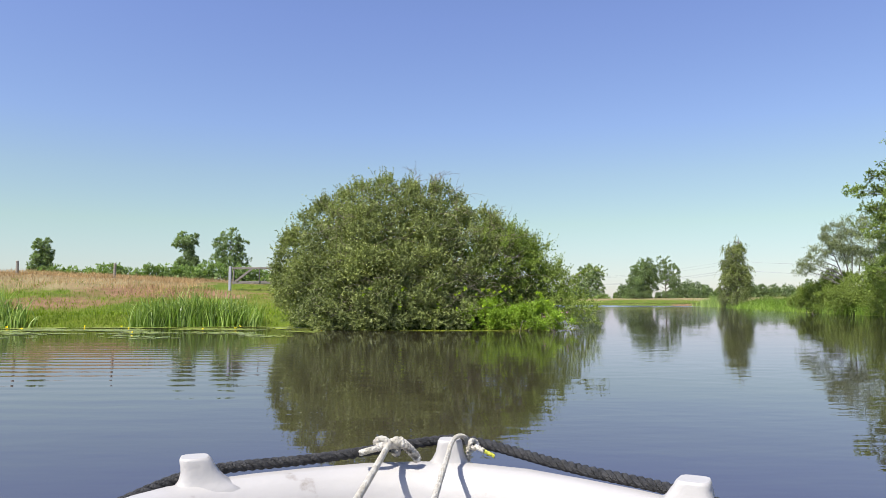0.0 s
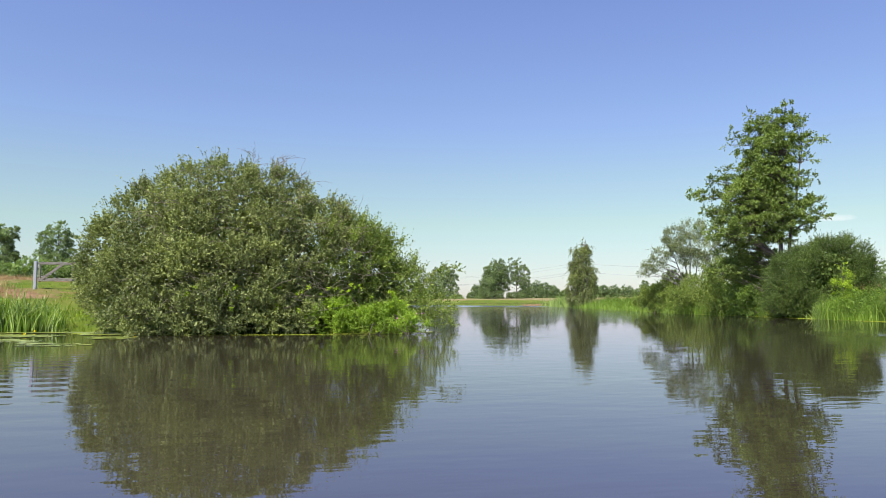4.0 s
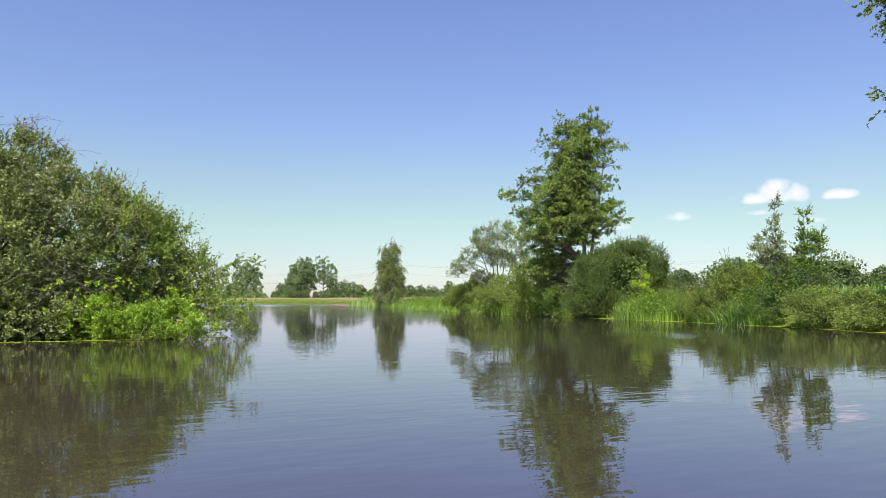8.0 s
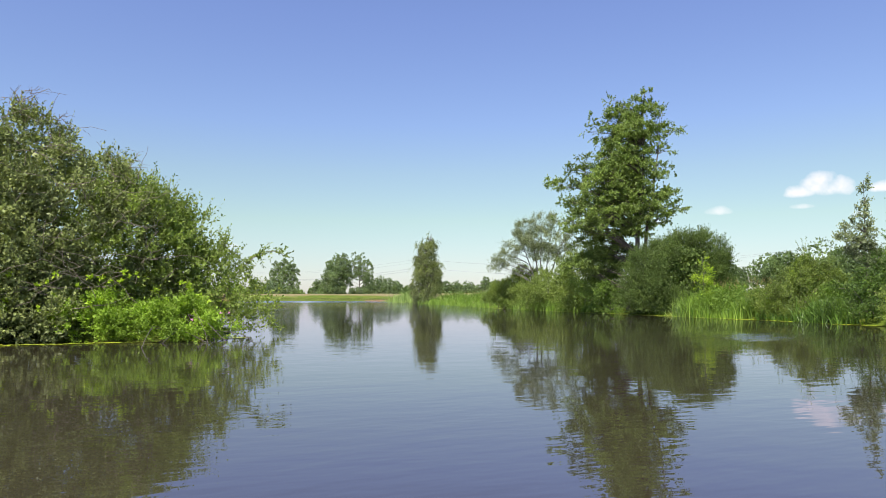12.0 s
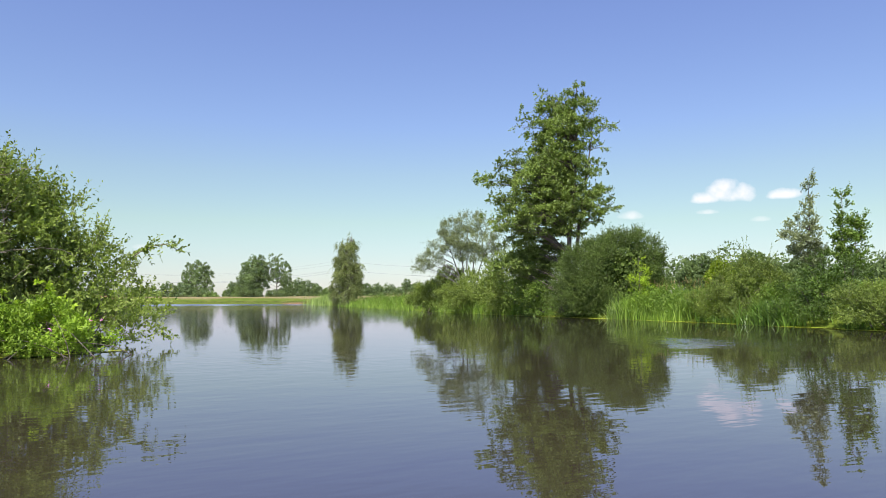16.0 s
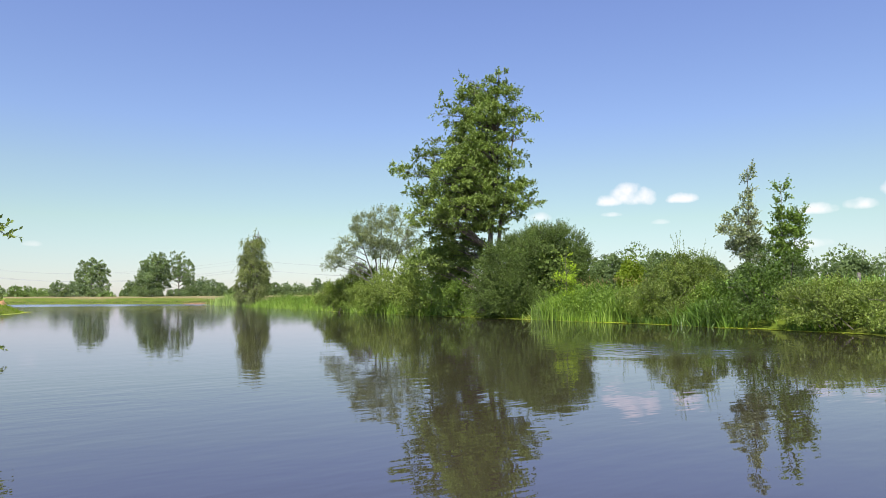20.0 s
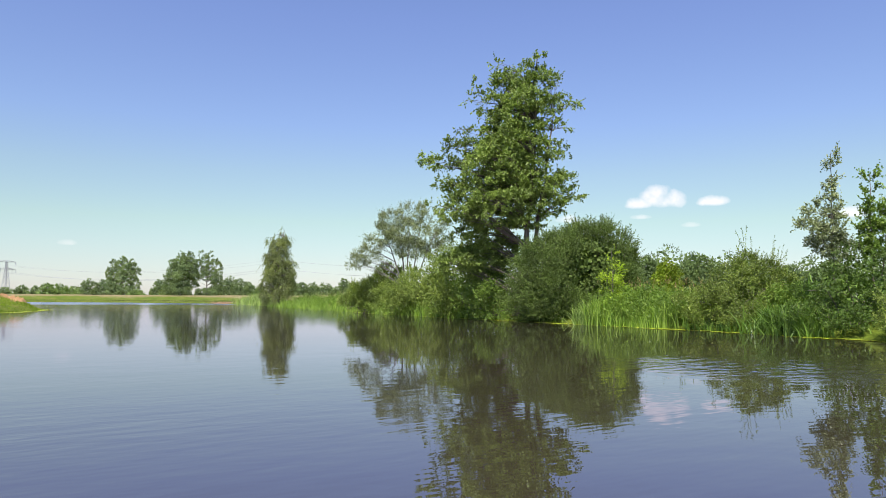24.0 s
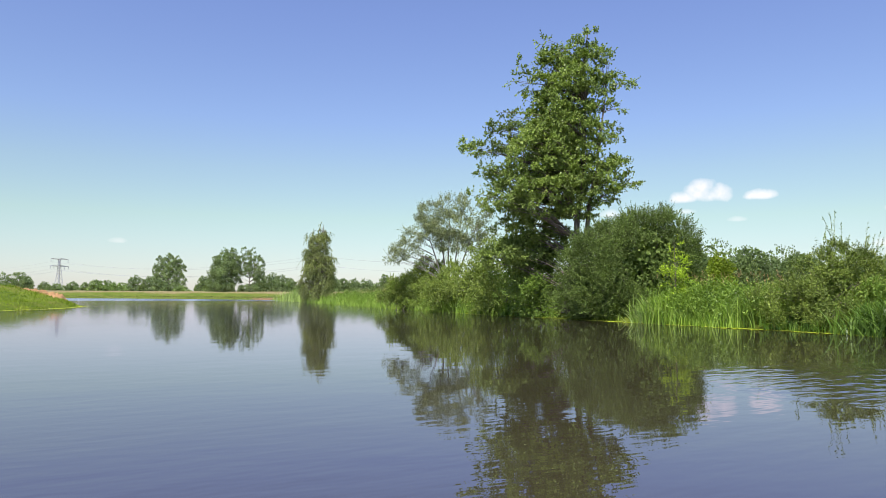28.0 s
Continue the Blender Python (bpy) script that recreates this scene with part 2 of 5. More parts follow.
# ground: turf, dry hay and bare sand by where they grow
ground_mat, nt, out = node_mat("ground")
p = nt.nodes.new("ShaderNodeBsdfPrincipled")
turf = ramp(nt, noise_tex(nt, 0.35, 8.0, rough=0.7), ((0.3, (0.06, 0.105, 0.012)), (0.5, (0.11, 0.15, 0.018)), (0.72, (0.18, 0.18, 0.045))))
hay = ramp(nt, noise_tex(nt, 0.5, 9.0, (1, 0.4, 1), 0.7), ((0.3, (0.15, 0.13, 0.058)), (0.5, (0.25, 0.2, 0.1)), (0.75, (0.33, 0.27, 0.155))))
sand = ramp(nt, noise_tex(nt, 1.2, 9.0, rough=0.7), ((0.3, (0.14, 0.08, 0.045)), (0.7, (0.31, 0.19, 0.11))))


def ground_share(name):
    a = nt.nodes.new("ShaderNodeAttribute")
    a.attribute_name = name
    n = nt.nodes.new("ShaderNodeMath")
    n.operation = "MULTIPLY_ADD"
    nt.links.new(noise_tex(nt, 0.8, 7.0, rough=0.7), n.inputs[0])
    n.inputs[1].default_value = 1.6
    n.inputs[2].default_value = -0.8
    s = nt.nodes.new("ShaderNodeMath")
    s.use_clamp = True
    nt.links.new(a.outputs["Fac"], s.inputs[0])
    nt.links.new(n.outputs[0], s.inputs[1])
    c = nt.nodes.new("ShaderNodeMapRange")
    c.inputs[1].default_value, c.inputs[2].default_value = 0.3, 0.7
    nt.links.new(s.outputs[0], c.inputs[0])
    return c.outputs[0]


gcol = mixc(nt, ground_share("dry"), turf, hay)
gcol = mixc(nt, ground_share("bare"), gcol, sand)
nt.links.new(gcol, p.inputs["Base Color"])
p.inputs["Roughness"].default_value, p.inputs["Specular IOR Level"].default_value = 0.95, 0.1
bp = nt.nodes.new("ShaderNodeBump")
bp.inputs["Strength"].default_value, bp.inputs["Distance"].default_value = 0.8, 0.15
nt.links.new(noise_tex(nt, 3.0, 8.0, rough=0.7), bp.inputs["Height"])
nt.links.new(bp.outputs[0], p.inputs["Normal"])
nt.links.new(p.outputs[0], out.inputs[0])

# water: still, murky, with faint ripples in drifting patches
water_mat, nt, out = node_mat("river_water")
place = nt.nodes.new("ShaderNodeSeparateXYZ")
where = nt.nodes.new("ShaderNodeNewGeometry").outputs["Position"]
nt.links.new(where, place.inputs[0])


def along_river(y0, y1, v0, v1, source=place.outputs[1]):
    n = nt.nodes.new("ShaderNodeMapRange")
    for k, v in enumerate((y0, y1, v0, v1)):
        n.inputs[k + 1].default_value = v
    nt.links.new(source, n.inputs[0])
    return n.outputs[0]


# sheltered by the banks near the bend; farther on a fine even breeze
reach = nt.nodes.new("ShaderNodeMath")
nt.links.new(along_river(22, 40, 0.012, 0.06), reach.inputs[0])
nt.links.new(along_river(125, 155, 0.0, 0.12), reach.inputs[1])
r1 = mixc(nt, 1.0, noise_tex(nt, 1.1, 1.5, (0.8, 1.25, 1)), along_river(10, 32, 1.0, 0.4), "MULTIPLY")
r2 = noise_tex(nt, 3.6, 2.0, (0.6, 1.4, 1))
patch = ramp(nt, noise_tex(nt, 0.05, 3.0, (0.6, 1.5, 1)), ((0.42, (0.3, 0.3, 0.3)), (0.56, (0.6, 0.6, 0.6)), (0.68, (1.3, 1.3, 1.3))))
patch = mixc(nt, 1.0, patch, along_river(10, 28, 1.0, 0.45), "MULTIPLY")
spot_d = nt.nodes.new("ShaderNodeVectorMath")        # a cat's-paw of wind before the east bank
spot_d.operation = "DISTANCE"
spot_d.inputs[1].default_value = (14.6, 19.3, 0.0)
nt.links.new(where, spot_d.inputs[0])
patch = mixc(nt, 1.0, patch, along_river(2.3, 0.8, 0.0, 7.0, spot_d.outputs["Value"]), "ADD")
fine_r = mixc(nt, 1.0, r2, patch, "MULTIPLY")
b1 = nt.nodes.new("ShaderNodeBump")
b1.inputs["Strength"].default_value, b1.inputs["Distance"].default_value = 0.03, 0.12
nt.links.new(r1, b1.inputs["Height"])
b2 = nt.nodes.new("ShaderNodeBump")
b2.inputs["Strength"].default_value, b2.inputs["Distance"].default_value = 0.11, 0.04
nt.links.new(fine_r, b2.inputs["Height"])
wake = nt.nodes.new("ShaderNodeTexWave")        # the last low waves of a wake, running in to the dyke bank
wake.bands_direction = "Y"
for key, v in (("Scale", 0.62), ("Distortion", 2.4), ("Detail", 1.0), ("Detail Scale", 0.4)):
    wake.inputs[key].default_value = v
nt.links.new(nt.nodes.new("ShaderNodeTexCoord").outputs["Object"], wake.inputs["Vector"])
wake_d = nt.nodes.new("ShaderNodeVectorMath")
wake_d.operation = "DISTANCE"
wake_d.inputs[1].default_value = (-7.5, 10.0, 0.0)
nt.links.new(where, wake_d.inputs[0])
b3 = nt.nodes.new("ShaderNodeBump")
b3.inputs["Strength"].default_value, b3.inputs["Distance"].default_value = 0.3, 0.006
nt.links.new(mixc(nt, 1.0, wake.outputs["Color"], along_river(9.0, 3.5, 0.0, 1.0, wake_d.outputs["Value"]), "MULTIPLY"), b3.inputs["Height"])
nt.links.new(b1.outputs[0], b3.inputs["Normal"])
nt.links.new(b3.outputs[0], b2.inputs["Normal"])
murk = nt.nodes.new("ShaderNodeBsdfDiffuse")
murk.inputs[0].default_value = (0.041, 0.036, 0.02, 1)
shine = nt.nodes.new("ShaderNodeBsdfGlossy")
# blue-violet tint put into the gloss, for the bluer high sky ripples mirror
shine.inputs["Color"].default_value = (0.858, 0.822, 1.0, 1)
nt.links.new(reach.outputs[0], shine.inputs["Roughness"])
nt.links.new(b2.outputs[0], shine.inputs["Normal"])
fres = nt.nodes.new("ShaderNodeFresnel")
fres.inputs[0].default_value = 2.15
nt.links.new(b2.outputs[0], fres.inputs["Normal"])
wmix = nt.nodes.new("ShaderNodeMixShader")
nt.links.new(fres.outputs[0], wmix.inputs[0])
nt.links.new(murk.outputs[0], wmix.inputs[1])
nt.links.new(shine.outputs[0], wmix.inputs[2])
nt.links.new(wmix.outputs[0], out.inputs[0])

# ---- mesh helpers ----
rng = np.random.default_rng(7)


def empty_thing(name, at):
    ob = new(name)
    ob.empty_display_size = 0.3
    ob.location = at
    return ob


def quad_mesh(name, verts, quads, mat, smooth=False):
    me = bpy.data.meshes.new(name)
    verts, quads = np.asarray(verts, np.float32), np.asarray(quads, np.int32)
    n = len(quads)
    me.vertices.add(len(verts))
    me.vertices.foreach_set("co", verts.ravel())
    me.loops.add(n * 4)
    me.loops.foreach_set("vertex_index", quads.ravel())
    me.polygons.add(n)
    me.polygons.foreach_set("loop_start", np.arange(0, n * 4, 4, dtype=np.int32))
    if smooth:
        me.polygons.foreach_set("use_smooth", np.ones(n, bool))
    me.update(calc_edges=True)
    me.materials.append(mat)
    return me


def part_mesh(name, verts, quads, mat, parent, label="", smooth=False):
    """One mesh object under a thing; verts are in world metres."""
    loc = np.array(parent.location if parent.parent is None else parent.parent.location)
    ob = new(name, quad_mesh(name, np.asarray(verts) - loc, quads, mat, smooth))
    ob.parent = parent
    return tagged(ob, label)


def part(name, bm, material, parent, label=""):
    me = bpy.data.meshes.new(name)
    bm.to_mesh(me)
    bm.free()
    me.materials.append(material)
    ob = new(name, me)
    ob.parent = parent
    return tagged(ob, label)


def lone_mesh(name, verts, quads, mat, at, smooth=False):
    ob = new(name, quad_mesh(name, np.asarray(verts) - np.array(at), quads, mat, smooth))
    ob.location = at
    return ob


def unit(v):
    return v / np.maximum(np.linalg.norm(v, axis=-1, keepdims=True), 1e-9)


class Bag:
    """Collects vertices and quads of one mesh."""

    def __init__(self):
        self.v, self.q, self.n = [], [], 0

    def add(self, v, q):
        self.v.append(v)
        self.q.append(np.asarray(q) + self.n)
        self.n += len(v)

    def get(self):
        return np.concatenate(self.v), np.concatenate(self.q)


def tube(points, radii, sides=6):
    pts, radii = np.asarray(points, float), np.asarray(radii, float)
    tan = unit(np.gradient(pts, axis=0))
    ref = np.where(np.abs(tan[:, 2:3]) > 0.9, np.array([[1.0, 0, 0]]), np.array([[0, 0, 1.0]]))
    u = unit(np.cross(tan, ref))
    w = np.cross(tan, u)
    a = np.linspace(0, 2 * np.pi, sides, endpoint=False)
    ring = u[:, None] * np.cos(a)[None, :, None] + w[:, None] * np.sin(a)[None, :, None]
    v = (pts[:, None] + ring * radii[:, None, None]).reshape(-1, 3)
    q = []
    for i in range(len(pts) - 1):
        for j in range(sides):
            k = (j + 1) % sides
            q.append((i * sides + j, i * sides + k, (i + 1) * sides + k, (i + 1) * sides + j))
    return v, np.array(q)


def bent(a, b, sag, r0, r1, n=6, sides=5, wander=0.06):
    """A limb from a to b that bows upwards (sag > 0) or down, with a little wander."""
    a, b = np.asarray(a, float), np.asarray(b, float)
    t = np.linspace(0, 1, n)[:, None]
    d = np.linalg.norm(b - a)
    p = a + (b - a) * t
    p[:, 2] += sag * d * (t[:, 0] * (1 - t[:, 0])) * 4 * 0.25
    j = rng.normal(0, wander * d / n, p.shape)
    j[0] = j[-1] = 0
    return tube(p + j, r0 + (r1 - r0) * t[:, 0] ** 0.8, sides)


def leaf_quads(base, way, length, width, flat=0.5, face=None):
    """Leaves: pointed quads, folded a little along the midrib. flat: how far they lie level, or turn to the side that face names."""
    n = len(base)
    lie = np.array([0, 0, 1.0]) if face is None else unit(np.array([0, 0, 0.75]) + face * 0.65)
    up = unit(rng.normal(0, 1, (n, 3)) * (1 - flat) + lie * flat)
    side = unit(np.cross(way, up))
    nor = np.cross(side, way)
    L, Wd = length[:, None], width[:, None]
    mid = base + way * L * 0.45
    v = np.stack([base, mid + side * Wd * 0.5 + nor * Wd * 0.12, base + way * L - nor * L * 0.1, mid - side * Wd * 0.5 + nor * Wd * 0.12], 1)
    return v.reshape(-1, 3), np.arange(n * 4).reshape(n, 4)


def shoots(base, way, length, leaves_each, leaf_len, leaf_wid, droop=0.0, spread=0.8, flat=0.5, stem=None, face=None):
    """Leafy shoots: leaves set along short stems."""
    n = len(base)
    s = (np.arange(leaves_each) + rng.random((n, leaves_each))) / leaves_each
    p = base[:, None] + way[:, None] * (s * length[:, None])[..., None]
    p[..., 2] -= droop * (s ** 2) * length[:, None]
    d = unit(way[:, None] * 0.7 + rng.normal(0, spread, (n, leaves_each, 3)) - np.array([0, 0, 0.35 * droop]))
    p, d = p.reshape(-1, 3), d.reshape(-1, 3)
    k = len(p)
    L = leaf_len * rng.uniform(0.65, 1.25, k)
    turned = None if face is None else np.repeat(face, leaves_each, 0)
    leaves = leaf_quads(p, d, L, L * leaf_wid, flat, turned)
    if stem is None:
        return leaves, None
    tip = base + way * length[:, None]
    tip[:, 2] -= droop * length
    side = unit(np.cross(way, np.array([0.3, 0.2, 1.0]))) * stem
    v = np.stack([base - side, base + side, tip + side * 0.3, tip - side * 0.3], 1).reshape(-1, 3)
    return leaves, (v, np.arange(n * 4).reshape(n, 4))


def in_ball(n, shell):
    d = unit(rng.normal(0, 1, (n, 3)))
    return d * (rng.random((n, 1)) ** shell)


def depth_in(p, L):
    """How deep points lie inside the lobes of a crown, in metres."""
    out = []
    for i in range(0, len(p), 3000):
        q = (p[i:i + 3000, None] - L[None, :, :3]) / L[None, :, 3:6]
        out.append(((1 - np.linalg.norm(q, axis=2)) * L[None, :, 3:6].min(2)).max(1))
    return np.concatenate(out)


def clumps_of(lobes, count, size, skin, squash):
    """Smaller clumps over the skin of the main lobes of a crown: (n, 6) of centre and radii, and their way outwards."""
    L = np.array(lobes, float)
    wts = L[:, 3] * L[:, 4] + L[:, 4] * L[:, 5] + L[:, 3] * L[:, 5]
    pick = rng.choice(len(L), count * 4, p=wts / wts.sum())
    d = in_ball(count * 4, 0.22)
    c = L[pick, :3] + d * L[pick, 3:6] * 0.88
    best = np.argsort(np.maximum(depth_in(c, L), skin) + 1e-6 * np.arange(count * 4))[:count]
    c, d, K = c[best], d[best], L[pick[best]]
    r = K[:, 3:6].mean(1, keepdims=True) * rng.uniform(size * 0.6, size * 1.4, (count, 1))
    return np.concatenate([c, r, r, r * squash], 1), unit(d / K[:, 3:6])


def crown(lobes, clump_count, clump_size, shoot_count, leaves_each, shoot_len, leaf_len, leaf_wid, out=0.6, up=0.5, droop=0.0, flat=0.5, low=0.08,
          stem=None, spread=0.8, ragged=0.0, skin=0.5, squash=0.75, core=0, core_size=0.3, core_depth=0.35, core_in=None, wands=0, wand_len=0.6, wand_up=0.9, wand_gap=0.045):
    """Leaves on shoots in clumps over the skin of the lobes, coarse shaded leaves within, and long single shoots that stand out of the top."""
    bag, stem_bag = Bag(), Bag()
    cl, cd = clumps_of(lobes, clump_count, clump_size, skin, squash)
    w = cl[:, 3] ** 2
    pick = rng.choice(len(cl), shoot_count, p=w / w.sum())
    d = unit(rng.normal(0, 1, (shoot_count, 3)) + cd[pick] * 0.9 + np.array([0, 0, 0.3])) * (rng.random((shoot_count, 1)) ** 0.45)
    base = cl[pick, :3] + d * cl[pick, 3:6]
    way = unit(d * out + cd[pick] * out * 0.7 + np.array([0, 0, up]) + rng.normal(0, 0.35, d.shape))
    keep = base[:, 2] > low
    base, way, face = base[keep], way[keep], cd[pick][keep]
    ln = shoot_len * rng.uniform(0.5, 1.4, len(base))
    if ragged:
        longer = rng.random(len(base)) < ragged
        ln[longer] *= 1.7
    leaves, st = shoots(base, way, ln, leaves_each, leaf_len, leaf_wid, droop, spread, flat, stem, face)
    bag.add(*leaves)
    if st is not None:
        stem_bag.add(*st)
    if wands:
        top = np.flatnonzero(cd[:, 2] > 0.1)
        w = cl[top, 2] - cl[:, 2].min() + 0.3
        k = rng.choice(top, wands, p=w / w.sum())
        a = cl[k, :3] + cd[k] * cl[k, 3:6] * 0.6
        go = unit(cd[k] * 0.45 + np.array([0, 0, wand_up]) + rng.normal(0, 0.22, a.shape))
        wl_ = wand_len * rng.uniform(0.5, 1.35, wands)
        leaves, st = shoots(a, go, wl_, max(4, int(wand_len / wand_gap)), leaf_len, leaf_wid, 0.1, 0.55, flat, stem or 0.003, cd[k])
        bag.add(*leaves)
        stem_bag.add(*st)
    if core:
        L = np.array(lobes[:core_in], float)
        vol = L[:, 3] * L[:, 4] * L[:, 5]
        k = rng.choice(len(L), core * 3, p=vol / vol.sum())
        p = L[k, :3] + in_ball(core * 3, 0.4) * L[k, 3:6]
        dp = depth_in(p, L)
        p = p[(dp > core_depth) & (p[:, 2] > core_size)][:core]
        s = core_size * rng.uniform(0.6, 1.3, len(p))
        bag.add(*leaf_quads(p, unit(rng.normal(0, 1, p.shape)), s, s * 0.8, 0.2))
    return (*bag.get(), stem_bag.get() if stem_bag.n else None, cl)


def plant(name, label, category, at, lobes, leaf, wood=bark, trunks=(), limb_share=1.0, limb_r=0.04, stems=0, stem_spread=0.5,
          clump_count=60, clump_size=0.3, shoot_count=1500, leaves_each=14, shoot_len=0.4, leaf_len=0.09, leaf_wid=0.5,
          limb_sag=0.3, crown_name="crown", trunk_name="trunk", group="", single=40, **kw):
    """A tree or shrub: tapered trunks or stems, limbs out to the clumps, and a crown of single leaves. Lobes are in world metres."""
    global rng
    rng = np.random.default_rng(int(abs(at[0]) * 97 + abs(at[1]) * 31))
    ob = tagged(empty_thing(name, at), label, category, group)
    v, q, st, cl = crown(lobes, clump_count, clump_size, shoot_count, leaves_each, shoot_len, leaf_len, leaf_wid, **kw)
    wood_bag = Bag()
    lines = []
    for pts, r0, r1 in trunks:
        pts = np.array(pts, float)
        t = np.linspace(0, 1, len(pts))
        tt = np.linspace(0, 1, 12)
        line = np.stack([np.interp(tt, t, pts[:, k]) for k in range(3)], 1)
        line[1:-1] += rng.normal(0, r0 * 0.25, (10, 3))
        rad = r0 + (r1 - r0) * tt ** 0.9
        rad[0] *= 1.35
        part_mesh(trunk_name, *tube(line, rad, 8), wood, ob, smooth=True)
        lines.append((line, rad))
    boughs = []
    for i in range(stems):
        a = np.array(at) + np.array([*(rng.normal(0, stem_spread, 2)), -0.1])
        b = cl[rng.integers(len(cl)), :3]
        boughs.append(bent(a, b, 0.5, limb_r, limb_r * 0.3, 7))
    if lines:
        for c in cl[rng.random(len(cl)) < limb_share]:
            line, rad = min(lines, key=lambda it: np.hypot(*(it[0][6:, :2] - c[:2]).T).min())
            want = c[2] - 0.45 * np.hypot(*(line[:, :2] - c[:2]).T)
            k = int(np.clip(np.argmin(np.abs(line[:, 2] - want)), 1, 11))
            boughs.append(bent(line[k], c[:3], limb_sag, min(rad[k] * 0.6, limb_r), limb_r * 0.15, 6))
    for b in boughs[:single]:
        part_mesh("branch" if lines else "stem", *b, wood, ob, smooth=True)
    for b in boughs[single:]:
        wood_bag.add(*b)
    if st is not None:
        wood_bag.add(*st)
    if wood_bag.n:
        tagged(part_mesh("brushwood", *wood_bag.get(), wood, ob, smooth=True), kind="stuff")
    part_mesh(crown_name, v, q, leaf, ob)
    return ob


def corner_cut(pts, times=3):
    """Rounds the corners of an open line."""
    p = np.array(pts, float)
    for _ in range(times):
        a = p[:-1] * 0.75 + p[1:] * 0.25
        b = p[:-1] * 0.25 + p[1:] * 0.75
        p = np.concatenate([p[:1], np.stack([a, b], 1).reshape(-1, p.shape[1]), p[-1:]])
    return p


def blades(base, height, width, lean, curl=0.5, segs=3, way=None):
    """Grass and reed blades: bent tapering strips."""
    n = len(base)
    a = rng.uniform(0, 2 * np.pi, n)
    d = np.stack([np.cos(a), np.sin(a), 0 * a], 1)
    if way is not None:
        d = unit(d + np.array([*way, 0.0]))
    f = rng.uniform(0, 2 * np.pi, n)
    side = np.stack([np.cos(f), np.sin(f), 0 * f], 1)
    rows = []
    ln = np.abs(rng.normal(lean, lean * 0.5, n))
    for k in range(segs + 1):
        s = k / segs
        off = ln * (s ** 2) * height
        z = height * (s - curl * ln * s ** 3)
        c = base + d * off[:, None] + np.stack([0 * z, 0 * z, z], 1)
        w = (width * (1 - s) ** 0.6 * 0.5 + 0.0008)[:, None]
        rows += [c - side * w, c + side * w]
    v = np.stack(rows, 1)
    m = 2 * (segs + 1)
    q = np.stack([np.array([2 * k, 2 * k + 1, 2 * k + 3, 2 * k + 2]) for k in range(segs)])
    return v.reshape(-1, 3), (np.arange(n)[:, None, None] * m + q[None]).reshape(-1, 4)


# ---- river outline ----
RIGHT_BANK = [(13, -60), (14, 2), (16.2, 8), (18.8, 12), (21.0, 16.5), (22.1, 19), (23.0, 22), (23.8, 25), (24.5, 28.5), (25.1, 32.5), (25.7, 36),
              (26.2, 40), (27.1, 45), (28.6, 52), (30.2, 60), (33.5, 70), (36.5, 81), (39.5, 93), (42.5, 104), (45, 112), (48.5, 126), (53, 146), (56, 160)]
FAR_BANK = [(57, 170), (53, 184), (47, 205), (38, 221), (15, 232), (-40, 238), (-140, 240)]
LEFT_BANK = [(-140, 205), (-40, 196), (2, 178), (16, 150), (14, 120), (10.5, 100), (11.2, 86), (12.4, 78), (11.2, 71), (9.2, 65), (6.5, 59.5), (4.5, 52), (3.4, 44),
             (4.2, 34), (4.4, 28), (4.5, 25.6), (3.8, 24), (2.8, 23.2), (0.8, 22.9), (-2, 23.3), (-4.4, 24.1), (-5.4, 25.4), (-7.2, 26.2),
             (-11, 25.6), (-15, 24.9), (-22, 24.0), (-34, 20), (-46, 6), (-50, -60)]
RIVER = np.array(RIGHT_BANK + FAR_BANK + LEFT_BANK, float)


def shore_distance(x, y):
    """Metres to the waterline: above 0 on land, below 0 on the water."""
    p = np.stack([x, y], -1)
    best = np.full(len(p), 1e9)
    inside = np.zeros(len(p), bool)
    for a, b in zip(RIVER, np.roll(RIVER, -1, 0)):
        ab = b - a
        t = np.clip(((p - a) @ ab) / (ab @ ab), 0, 1)
        best = np.minimum(best, np.linalg.norm(p - a - t[:, None] * ab, axis=1))
        cross = (a[1] > p[:, 1]) != (b[1] > p[:, 1])
        with np.errstate(divide="ignore", invalid="ignore"):
            inside ^= cross & (p[:, 0] < (b[0] - a[0]) * (p[:, 1] - a[1]) / (b[1] - a[1]) + a[0])
    return np.where(inside, -best, best)


def ease(v, a, b):
    t = np.clip((v - a) / (b - a), 0, 1)
    return t * t * (3 - 2 * t)


def lumps(x, y, s):
    return np.sin(x * s + 1.3) * np.cos(y * s * 1.13 + 0.4) + 0.5 * np.sin(x * s * 2.3 + y * s * 1.7)


